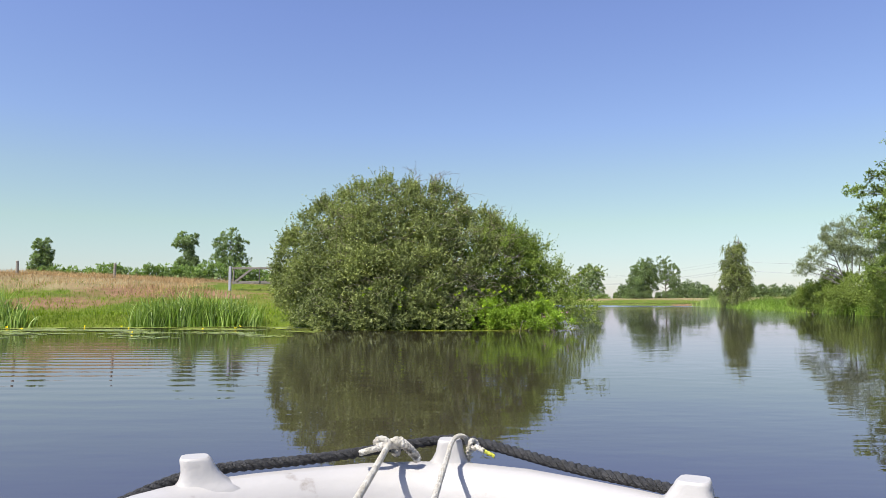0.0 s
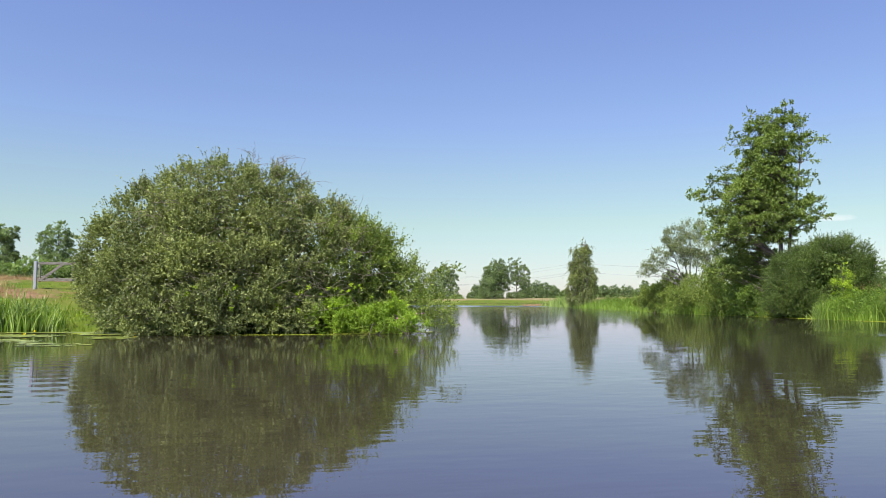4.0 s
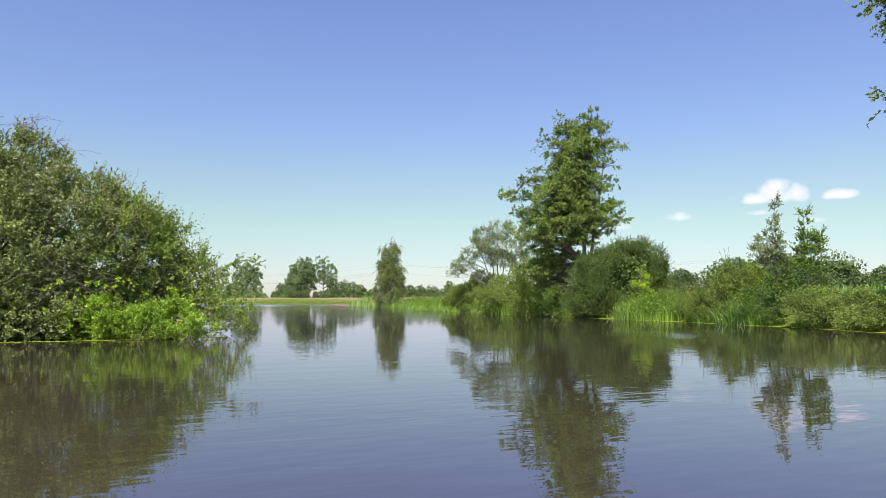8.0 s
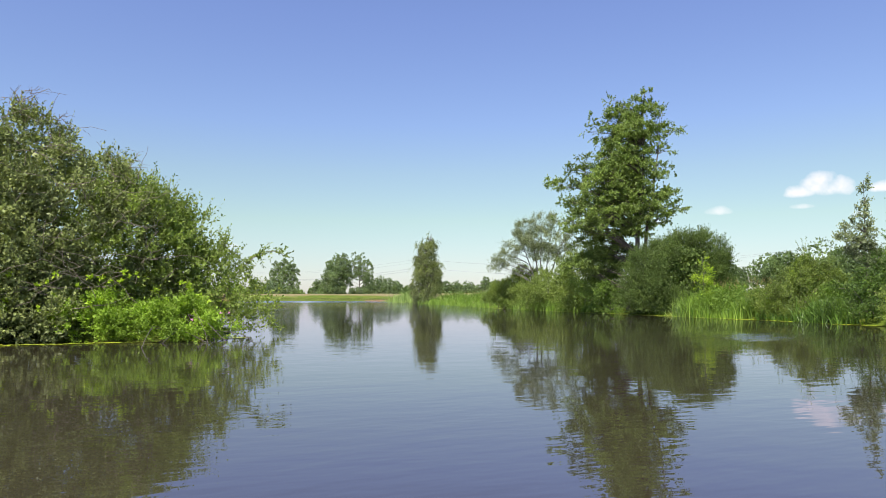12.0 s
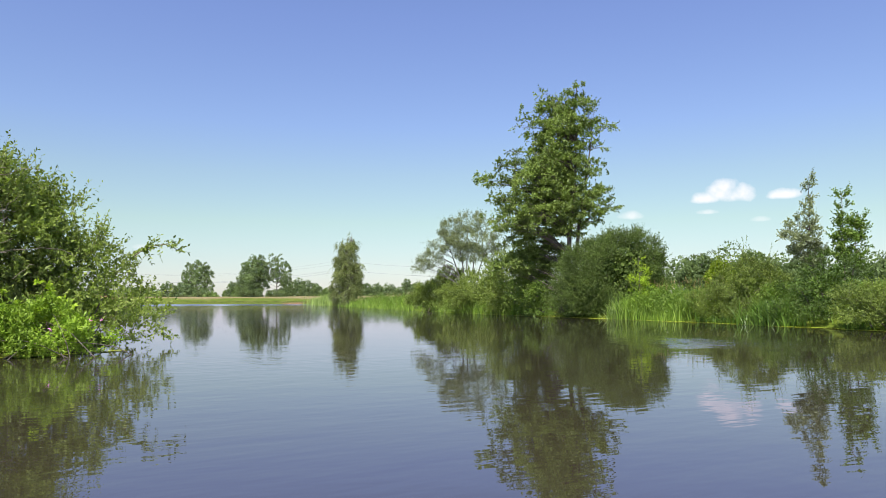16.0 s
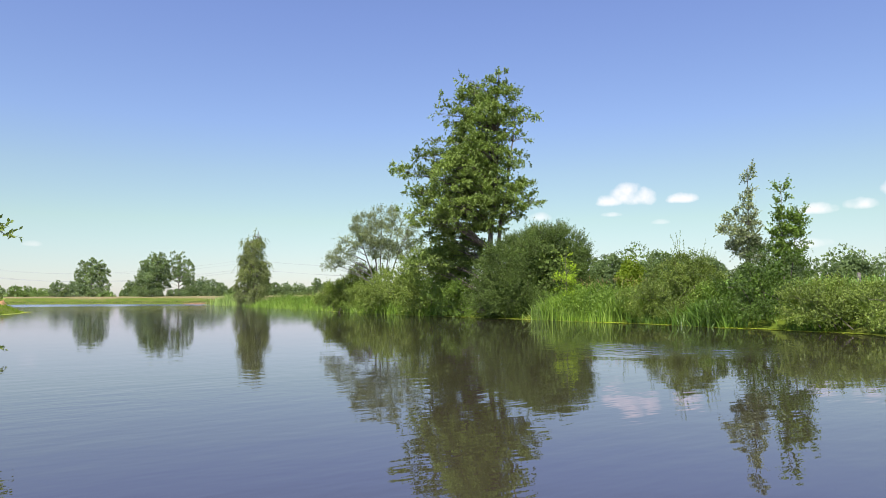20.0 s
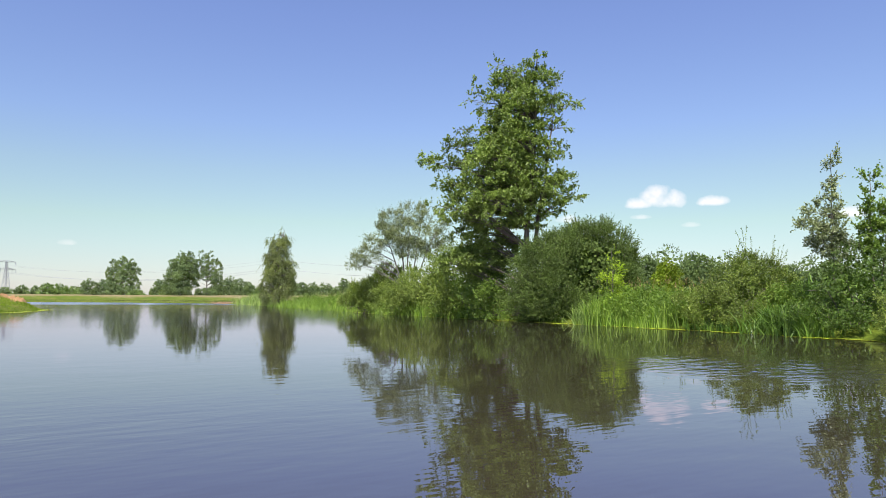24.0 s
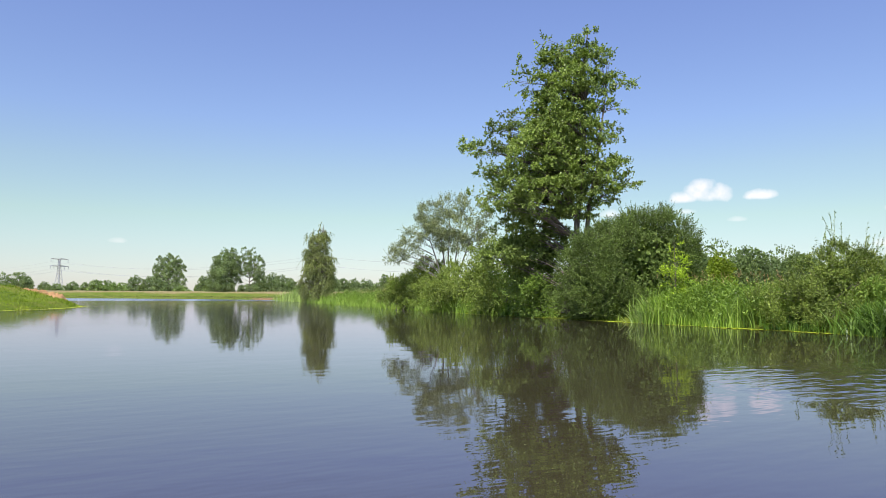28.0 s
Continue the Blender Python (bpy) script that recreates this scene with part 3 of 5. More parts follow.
def land(x, y):
    """Height of the ground: a low bank, and a dyke on the west side of the river."""
    x, y = np.asarray(x, float), np.asarray(y, float)
    d = shore_distance(x, y)
    z = np.where(d < 0, np.maximum(-0.9, d * 0.5), 0.42 * ease(d, 0.0, 1.2))
    west = ease(-(x - (2 + 0.19 * (y - 60))), -9, 9) * (1 - ease(y, 78, 112))
    dyke = (1.42 + 0.5 * ease(-x, 12, 26)) * ease(d, 1.5, 15.5) * west
    z = z + dyke + np.where(d > 2, 0.05 * lumps(x, y, 0.5) + 0.035 * lumps(x, y, 1.7), 0)
    z = z + 0.75 * np.exp(-((x - 2) / 7) ** 2 - ((y - 76) / 10) ** 2) * ease(d, 0.5, 7)
    z = z + 0.75 * np.exp(-((x - 7.2) / 3.4) ** 2 - ((y - 80) / 5.5) ** 2) * ease(d, 0.4, 3)
    return z + 0.35 * ease(d, 4, 30) + (1.15 * ease(d, 3, 22) + 0.5 * ease(d, 20, 70)) * ease(y, 175, 215)


def stretched(a, b, step, far):
    """Even steps from a to b, then ever wider ones out to far on both sides."""
    mid = list(np.arange(a, b, step))
    lo, hi, s = [], [], step
    u, w = a, mid[-1]
    while u > -far or w < far:
        s *= 1.16
        u, w = u - s, w + s
        if u > -far - s:
            lo.append(u)
        if w < far + s:
            hi.append(w)
    return np.array(lo[::-1] + mid + hi)


gx, gy = stretched(-32, 44, 0.55, 3200), stretched(-4, 92, 0.6, 3200)
GX, GY = np.meshgrid(gx, gy)
fx, fy = GX.ravel(), GY.ravel()
fz = land(fx, fy)
nx, ny = len(gx), len(gy)
idx = np.arange(nx * ny).reshape(ny, nx)
gq = np.stack([idx[:-1, :-1], idx[:-1, 1:], idx[1:, 1:], idx[1:, :-1]], -1).reshape(-1, 4)
ground = new("ground", quad_mesh("ground", np.stack([fx, fy, fz], 1), gq, ground_mat, True))
tagged(ground, "grassy river banks with a low dyke, dry hay and bare sandy patches", "ground", kind="structure")
fd = shore_distance(fx, fy)


def spot(x, y, cx, cy, rx, ry):
    return np.exp(-((x - cx) / rx) ** 2 - ((y - cy) / ry) ** 2)


WEST = (fx < 3) & (fy < 80)
dry = np.where(WEST, 0.95 * ease(fz, 1.15, 1.75) * (1 - 0.8 * ease(fx, -15.5, -11.5)), 0.0)
dry = np.maximum(dry, 0.8 * ease(fd, 14, 24) * (fy > 110))
dry = np.maximum(dry, 0.5 * ease(fd, 3, 9) * (fx > 24) * (fy <= 110))
bare = 1.1 * spot(fx, fy, -13.5, 35.0, 4.5, 2.0) + 1.0 * spot(fx, fy, -17.5, 30.8, 3.5, 1.7) + 0.7 * spot(fx, fy, -11, 41, 4, 2) + 1.2 * spot(fx, fy, 9.8, 81.0, 1.6, 1.6)
bare = np.maximum(bare, 1.5 * spot(fx, fy, 57.5, 168, 4.0, 6))
for key, vals in (("dry", dry), ("bare", bare)):
    ground.data.attributes.new(key, "FLOAT", "POINT").data.foreach_set("value", vals.astype(np.float32))

wx, wy = (-160, 80), (-62, 242)
water = new("water", quad_mesh("water", [(wx[0], wy[0], 0), (wx[1], wy[0], 0), (wx[1], wy[1], 0), (wx[0], wy[1], 0)], [(0, 1, 2, 3)], water_mat))
tagged(water, "calm murky river water mirroring banks and blue sky", "water", kind="structure")


def on_land(n, x0, x1, y0, y1, d0, d1, test=None):
    """Random places on the ground, between two distances from the waterline."""
    x, y = rng.uniform(x0, x1, n), rng.uniform(y0, y1, n)
    d = shore_distance(x, y)
    k = (d > d0) & (d < d1)
    if test is not None:
        k &= test(x, y)
    x, y = x[k], y[k]
    return np.stack([x, y, land(x, y)], 1)


def h(x, y):
    return float(land(np.array([x]), np.array([y]))[0])

# ---- the willow thicket on the point ----
def lobe(x, y, z, rx, ry, rz):
    return (x, y, z, rx, ry, rz)


thicket = plant(
    "willow_bush", "broad domed grey-green willow thicket with bare twigs on the bank", "bush", (-0.6, 24.8, 0.2),
    [lobe(-2.0, 25.0, 3.0, 2.2, 2.2, 2.25), lobe(-0.6, 24.9, 2.8, 1.9, 2.2, 2.2), lobe(-3.7, 25.0, 2.5, 1.8, 1.9, 1.95), lobe(-4.9, 25.0, 1.9, 0.95, 1.4, 1.55), lobe(-1.3, 23.9, 2.4, 2.6, 1.5, 2.0),
     lobe(-3.4, 24.2, 1.9, 1.9, 1.2, 1.7), lobe(-1.8, 23.5, 1.5, 3.3, 1.3, 1.5), lobe(-1.8, 22.7, 0.5, 3.3, 0.7, 0.6), lobe(-4.4, 24.0, 0.9, 1.2, 1.0, 1.0),
     lobe(0.9, 24.7, 2.3, 1.6, 2.0, 1.8), lobe(1.9, 24.4, 0.9, 1.4, 0.9, 0.9), lobe(2.8, 24.7, 0.7, 0.8, 1.3, 0.7)],
    willow_leaf, bark, stems=40, stem_spread=0.75, limb_r=0.026, clump_count=1400, clump_size=0.135, shoot_count=18000, leaves_each=11, skin=0.32, core=26000, core_size=0.11, core_depth=0.3, core_in=9,
    shoot_len=0.26, leaf_len=0.076, leaf_wid=0.5, out=0.75, up=0.5, flat=0.36, stem=0.0025, ragged=0.05, wands=520, wand_len=0.6, trunk_name="stem")

# bare dead twigs that stand out of the thicket
dead = Bag()
for bx, by, bz, hh in ((-0.9, 24.6, 4.7, 0.75), (-0.5, 24.4, 4.7, 0.7), (-0.2, 24.5, 4.6, 0.6), (0.5, 24.3, 4.3, 0.5), (-3.9, 24.5, 3.9, 0.4), (1.7, 24.4, 3.5, 0.4)):
    tip = np.array([bx + rng.normal(0.15, 0.25), by, bz + hh])
    dead.add(*bent((bx, by, bz), tip, 0.3, 0.011, 0.005, 6, 4, 0.3))
    for k in range(8):
        s = rng.uniform(0.25, 0.95)
        a = np.array([bx, by, bz]) * (1 - s) + tip * s
        b = a + np.array([rng.normal(0.15, 0.3), rng.normal(0, 0.15), rng.normal(0.08, 0.14)])
        dead.add(*bent(a, b, 0.4, 0.007, 0.003, 5, 4, 0.3))
        dead.add(*bent((a + b) / 2, (a + b) / 2 + rng.normal(0, 0.14, 3) + np.array([0, 0, 0.05]), 0.3, 0.005, 0.002, 4, 4, 0.3))
for k in range(230):      # grey stems that show on the face of the thicket
    a = np.array([rng.uniform(-4.0, 2.6), 0, 0])
    zt = 4.8 - 0.16 * (a[0] + 1) ** 2
    a[2] = rng.uniform(0.6, max(zt, 1.0))
    a[1] = 22.2 + 0.17 * a[2] ** 1.3 + 0.02 * (a[0] + 0.6) ** 2 - rng.uniform(0.0, 0.35)
    dead.add(*bent(a, a + np.array([rng.normal(0, 0.55), rng.normal(-0.05, 0.12), rng.normal(0.12, 0.3)]), rng.uniform(-0.5, 0.6), 0.006, 0.003, 6, 4, 0.2))
tagged(part_mesh("dead_twig", *dead.get(), twig_grey, thicket, "bare grey dead twigs", True), kind="stuff")

# bright herbs at its foot
plant("waterside_herbs", "bright green leafy herbs with pale flower heads below the willow", "plant", (2.9, 22.6, 0.1),
      [lobe(1.1, 22.4, 0.3, 0.5, 0.5, 0.4), lobe(1.7, 22.4, 0.5, 0.5, 0.5, 0.5), lobe(2.2, 22.2, 0.3, 0.6, 0.6, 0.4), lobe(2.9, 22.2, 0.34, 0.8, 0.6, 0.48), lobe(3.5, 22.3, 0.2, 0.5, 0.5, 0.28)],
      herb_leaf, stems=20, stem_spread=0.8, limb_r=0.008, clump_count=150, clump_size=0.3, shoot_count=3000, leaves_each=9, shoot_len=0.17,
      leaf_len=0.06, leaf_wid=0.45, up=0.9, flat=0.5, low=0.02, trunk_name="stem")
plant("overhanging_willow_shoots", "light green willow shoots leaning low over the water", "bush", (3.3, 24.9, 0.1),
      [lobe(2.0, 24.6, 2.1, 1.2, 1.7, 1.5), lobe(3.0, 24.6, 1.85, 0.75, 1.2, 0.7), lobe(3.5, 24.6, 1.4, 0.7, 1.3, 0.7), lobe(4.1, 24.6, 1.05, 0.65, 1.2, 0.65), lobe(4.5, 24.4, 0.75, 0.6, 1.1, 0.6), lobe(4.8, 24.3, 0.4, 0.45, 0.9, 0.4), lobe(4.0, 23.1, 0.55, 0.6, 0.6, 0.5), lobe(4.3, 23.4, 0.3, 0.5, 0.6, 0.3), lobe(3.1, 23.4, 1.1, 0.7, 0.6, 0.5), lobe(3.3, 24.8, 2.25, 0.6, 1.0, 0.6), lobe(3.9, 24.8, 1.75, 0.55, 1.0, 0.5), lobe(2.4, 24.6, 2.5, 0.8, 1.2, 0.8)],
      bank_leaf, twig_grey, stems=30, stem_spread=0.35, limb_r=0.012, clump_count=440, clump_size=0.22, shoot_count=3900, leaves_each=11, shoot_len=0.27,
      leaf_len=0.076, leaf_wid=0.48, up=0.45, flat=0.4, low=0.03, stem=0.0022, ragged=0.1, skin=0.5, wands=170, wand_len=0.6, trunk_name="stem")
# a long bough arching out of the thicket over the river
bough = tagged(empty_thing("arching_willow_bough", (4.0, 24.5, 0.3)), "thin open willow bough arching out over the water", "branch")
arch = corner_cut([(3.9, 24.6, 0.6), (4.2, 24.5, 1.35), (4.65, 24.4, 1.85), (5.1, 24.3, 2.0), (5.35, 24.25, 1.85)], 2)
part_mesh("stem", *tube(arch, np.linspace(0.016, 0.004, len(arch)), 5), twig_grey, bough, smooth=True)
n = 34
k = rng.uniform(0.3, 1.0, n) * (len(arch) - 1.01)
base = arch[k.astype(int)] * (1 - k % 1)[:, None] + arch[k.astype(int) + 1] * (k % 1)[:, None]
leaves, twigs = shoots(base, unit(rng.normal(0, 0.6, (n, 3)) + np.array([0.5, 0, 0.5])), rng.uniform(0.15, 0.38, n), 9, 0.085, 0.5, 0.05, 0.6, 0.5, 0.0025)
tagged(part_mesh("leafy_shoots", *leaves, olive_leaf, bough), kind="stuff")
tagged(part_mesh("twigs", *twigs, twig_grey, bough), kind="stuff")


def heads(name, label, category, pts, size, mat, per=7, kind="stuff"):
    """Small flower heads: tufts of petals at the points."""
    base = np.repeat(pts, per, 0) + rng.normal(0, size * 0.25, (len(pts) * per, 3))
    v, q = leaf_quads(base, unit(rng.normal(0, 1, base.shape) + np.array([0, 0, 0.6])), np.full(len(base), size), np.full(len(base), size * 0.6))
    return tagged(lone_mesh(name, v, q, mat, tuple(pts.mean(0))), label, category, kind=kind)


n = 54
heads("pale_flower_heads", "pale yellow-green flower heads among the willow leaves", "flower",
      np.stack([rng.uniform(-2.6, 3.6, n), rng.uniform(22.0, 22.6, n), rng.uniform(0.55, 1.35, n)], 1), 0.075, yellow_leaf, 12)
n = 7
heads("purple_flower_heads", "small purple flower heads in the waterside herbs", "flower",
      np.stack([rng.uniform(1.4, 4.6, n), rng.uniform(21.9, 22.4, n), rng.uniform(0.25, 0.7, n)], 1), 0.035, purple)

# ---- east bank ----
VIEW_RIGHT = np.array([0.848, -0.53, 0.0])      # the camera's right at the end of its path; crowns fitted to that view


def along(c, lat, z, rl, rz, depth=None, back=0.0):
    """A lobe beside the plant's middle c: lat metres to the camera's right, z above the water, back metres away from
    the camera.
    """
    p = np.array([c[0], c[1], 0.0]) + VIEW_RIGHT * lat + np.array([0.53, 0.848, 0]) * back
    r = depth or rl
    return (p[0], p[1], z, rl, r, rz)


def profile(c, rows, wide, high, step=1.0, deep=0.75):
    """Lobes that fill an outline fitted to the camera's view: rows are (height, from, to) in metres to its right; every
    row is a ring of boughs, and hollow inside.
    """
    out, rng = [], np.random.default_rng(int(c[0] * 10 + c[1] * 7))
    for z, a, b in rows:
        mid, half = (a + b) / 2, max((b - a) / 2 - wide * 0.5, 0.0)
        n = max(1, int(round(half * 2 * math.pi * 0.8 / (wide * 2) / step)))
        t0 = rng.uniform(0, 6.28)
        for k in range(n):
            t = t0 + k * 2 * math.pi / n
            f = half * rng.uniform(0.88, 1.06)
            w = wide * rng.uniform(0.75, 1.25)
            out.append(along(c, mid + f * math.cos(t), z + rng.normal(0, high * 0.35), w, high * rng.uniform(0.8, 1.2), back=f * deep * math.sin(t)))
        if half > wide:
            out.append(along(c, mid, z, half * 0.6, high))
    return out


A = (26.7, 38.2)
plant("alder_tree", "tall dark green alder with layered boughs and leaning trunks", "tree", (A[0], A[1], h(*A)),
      profile(A, ((11.75, 0.65, 1.25), (11.3, -0.2, 1.4), (10.9, -1.1, 1.6), (10.3, -1.5, 1.7), (9.7, -1.6, 1.8), (9.1, -1.9, 1.8), (8.5, -2.3, 1.8), (7.85, -2.7, 1.8), (7.2, -2.9, 1.8),
                  (6.55, -3.0, 2.0), (5.9, -3.1, 2.1), (5.3, -3.2, 1.7), (4.6, -3.2, 1.0)), 0.62, 0.24, 0.85)
      + [along(A, -2.2, 3.8, 0.9, 0.4, back=0.5), along(A, -1.2, 3.7, 1.0, 0.4, back=1.0), along(A, -0.3, 3.2, 0.9, 0.5, back=1.4), along(A, -1.6, 2.7, 1.2, 0.6, back=1.2), along(A, -2.6, 2.6, 0.9, 0.5, back=0.6)]
      + 2 * [along(A, l, z, r, 0.17) for l, z, r in ((-3.4, 7.1, 0.6), (-4.0, 7.15, 0.5), (-4.5, 7.2, 0.35), (-0.85, 11.6, 0.35), (-1.9, 10.65, 0.45), (-2.1, 10.05, 0.4), (2.2, 10.0, 0.5), (2.55, 9.95, 0.35), (1.7, 11.0, 0.4),
                                                      (-2.6, 8.75, 0.4), (-3.1, 7.85, 0.4), (2.1, 8.8, 0.4), (2.2, 7.8, 0.4), (-3.5, 6.2, 0.4), (2.4, 6.35, 0.4), (2.6, 5.75, 0.4), (-3.7, 5.05, 0.45), (2.0, 5.0, 0.4))],
      alder_leaf, bark, trunks=((((A[0], A[1], 0.2), (A[0] + 0.25, A[1] - 0.2, 3.0), (A[0] + 0.6, A[1] - 0.4, 6.5), (A[0] + 0.8, A[1] - 0.5, 12.2)), 0.2, 0.02),
                                (((A[0] + 0.3, A[1] - 0.3, 0.2), (A[0] + 0.6, A[1] - 0.5, 3.5), (A[0] + 1.1, A[1] - 0.7, 6.5), (A[0] + 1.4, A[1] - 0.9, 9.4)), 0.14, 0.02)),
      single=150, limb_share=0.4, limb_r=0.038, clump_count=1000, clump_size=0.44, squash=0.5, shoot_count=14500, leaves_each=11, shoot_len=0.24, leaf_len=0.092, leaf_wid=0.72,
      out=0.75, up=0.15, flat=0.5, stem=0.0025, ragged=0.02, skin=0.3, wands=130, wand_len=0.4, wand_up=0.5)
for c, lob, lab in (
        ((27.4, 43.4), [(-0.2, 2.4, 1.6, 1.6), (1.0, 2.0, 1.5, 1.5), (-1.4, 1.5, 1.3, 1.4), (0.2, 1.0, 2.0, 1.0)], "green shrub under the alder at the waterside"),
        ((26.9, 39.4), [(0, 1.2, 1.6, 1.1), (1.6, 0.9, 1.4, 0.9), (-1.3, 1.4, 1.4, 1.2), (0.3, 0.5, 2.0, 0.5)], "low tangled shrub in the shade of the alder"),
        ((29.2, 56.4), [(0.1, 1.3, 1.3, 1.0), (1.4, 1.3, 1.2, 1.0), (-0.9, 0.8, 0.9, 0.7)], "rounded fresh green shrub on the bank"),
        ((28.4, 48.8), [(0, 1.4, 1.5, 1.3), (1.4, 1.3, 1.4, 1.2), (-1.5, 1.1, 1.3, 1.0)], "low leafy shrub between trees on the bank")):
    plant("bank_shrub", lab, "shrub", (c[0], c[1], h(*c)), [along(c, l, z, r, rz) for l, z, r, rz in lob], fresh_leaf if "shade" in lab else olive_leaf,
          bark, stems=10, limb_r=0.025, clump_count=130, clump_size=0.3, shoot_count=2900, leaves_each=11, shoot_len=0.28, leaf_len=0.082, leaf_wid=0.55,
          up=0.5, stem=0.0025, ragged=0.04, core=3200, core_size=0.12, wands=50, wand_len=0.5, group="shrubs on the east bank", trunk_name="stem")
G = (29.8, 53.4)
plant("pale_willow_tree", "open pale grey-green willow tree with bare grey limbs showing", "tree", (G[0], G[1], h(*G)),
      [along(G, 0.9, 6.35, 1.2, 0.75), along(G, 2.0, 5.9, 1.1, 0.8), along(G, -0.3, 5.8, 1.1, 0.8), along(G, -1.2, 5.1, 0.9, 0.7), along(G, 2.8, 5.1, 0.8, 0.8), along(G, 0.6, 5.3, 1.3, 0.8), along(G, 1.7, 5.0, 1.2, 0.8),
       along(G, 2.2, 4.3, 0.9, 0.6), along(G, 0.8, 4.2, 1.1, 0.6), along(G, -0.4, 4.5, 0.9, 0.6), along(G, -1.7, 4.4, 0.6, 0.45), *(2 * [along(G, -2.2, 3.8, 0.75, 0.45), along(G, -2.7, 3.3, 0.65, 0.4), along(G, -1.7, 3.6, 0.6, 0.4)])],
      pale_leaf, bark_pale, trunks=
      ((((G[0] + 0.4, G[1], 0.3), (G[0] + 0.2, G[1] + 0.1, 2.2), (G[0] - 0.3, G[1] + 0.3, 4.0), (G[0] - 1.0, G[1] + 0.5, 5.4)), 0.075, 0.012),
       (((G[0] + 0.45, G[1], 0.3), (G[0] + 0.4, G[1] - 0.1, 2.6), (G[0] + 0.1, G[1], 4.6), (G[0] - 0.2, G[1] + 0.1, 6.0)), 0.075, 0.012),
       (((G[0] + 0.5, G[1], 0.3), (G[0] + 0.6, G[1] - 0.2, 3.0), (G[0] + 0.6, G[1] - 0.3, 6.4)), 0.075, 0.012),
       (((G[0] + 0.6, G[1], 0.3), (G[0] + 0.9, G[1] - 0.4, 2.8), (G[0] + 1.3, G[1] - 0.7, 6.3)), 0.075, 0.012),
       (((G[0] + 0.6, G[1], 0.3), (G[0] + 1.1, G[1] - 0.6, 2.4), (G[0] + 1.6, G[1] - 0.9, 4.2), (G[0] + 2.2, G[1] - 1.3, 5.6)), 0.07, 0.012)),
      limb_share=0.35, limb_r=0.012, limb_sag=0.25, clump_count=440, clump_size=0.3, squash=0.9, shoot_count=4600, leaves_each=11, shoot_len=0.26, leaf_len=0.08, leaf_wid=0.42,
      up=0.35, flat=0.45, stem=0.003, ragged=0.05, skin=0.25, wands=220, wand_len=0.45)
GS = (30.2, 55.2)
plant("bank_shrub", "olive green shrub at the foot of the pale willow tree", "shrub", (GS[0], GS[1], h(*GS)),
      [along(GS, 0.0, 2.3, 1.0, 1.0), along(GS, 0.7, 1.9, 0.9, 1.0), along(GS, -0.7, 1.7, 0.8, 0.8), along(GS, 0.2, 1.0, 1.4, 0.8)],
      bank_leaf, bark, stems=8, limb_r=0.025, clump_count=110, clump_size=0.32, shoot_count=2000, leaves_each=10, shoot_len=0.3, leaf_len=0.085, leaf_wid=0.5,
      up=0.5, stem=0.0025, core=1800, core_size=0.12, wands=40, wand_len=0.4, group="shrubs on the east bank", trunk_name="stem")
D = (27.4, 34.9)
plant("dome_willow_bush", "dense rounded narrow-leaved willow bush with upswept shoots", "bush", (D[0], D[1], h(*D)),
      [along(D, 0.2, 2.0, 1.9, 2.1), along(D, -1.1, 1.6, 1.8, 1.9), along(D, 0.9, 2.85, 1.2, 1.25), along(D, -0.5, 2.7, 1.3, 1.25), along(D, 1.2, 1.6, 1.1, 1.9), along(D, 1.7, 1.1, 0.8, 1.2), along(D, -2.1, 1.1, 1.1, 1.1, back=0.5), along(D, -0.4, 0.7, 2.3, 0.7, 1.8, 0.5)],
      dome_leaf, bark, stems=40, stem_spread=0.7, limb_r=0.03, clump_count=420, clump_size=0.25, shoot_count=12000, leaves_each=13, shoot_len=0.36, skin=0.4, core=15000, core_size=0.15, core_depth=0.28,
      leaf_len=0.08, leaf_wid=0.34, out=0.6, up=0.75, flat=0.5, stem=0.002, ragged=0.03, spread=0.5, wands=200, wand_len=0.42, wand_gap=0.03, trunk_name="stem")
Y = (25.5, 31.6)
plant("yellow_green_sapling", "thin sapling with bright yellow-green leaves beside the willow bush", "tree", (Y[0], Y[1], h(*Y)),
      [along(Y, -0.05, 2.5, 0.18, 0.3), along(Y, 0.1, 2.0, 0.3, 0.35), along(Y, -0.15, 1.5, 0.3, 0.35), along(Y, 0.2, 1.1, 0.35, 0.35), along(Y, 0.0, 0.7, 0.4, 0.3)], yellow_leaf, bark,
      trunks=((((Y[0], Y[1], 0.2), (Y[0], Y[1], 1.2), (Y[0] - 0.05, Y[1], 2.7)), 0.02, 0.005),), limb_r=0.008, clump_count=40, clump_size=0.5,
      shoot_count=360, leaves_each=9, shoot_len=0.2, leaf_len=0.066, leaf_wid=0.6, up=0.4, wands=8, wand_len=0.3)
S = (25.6, 26.3)
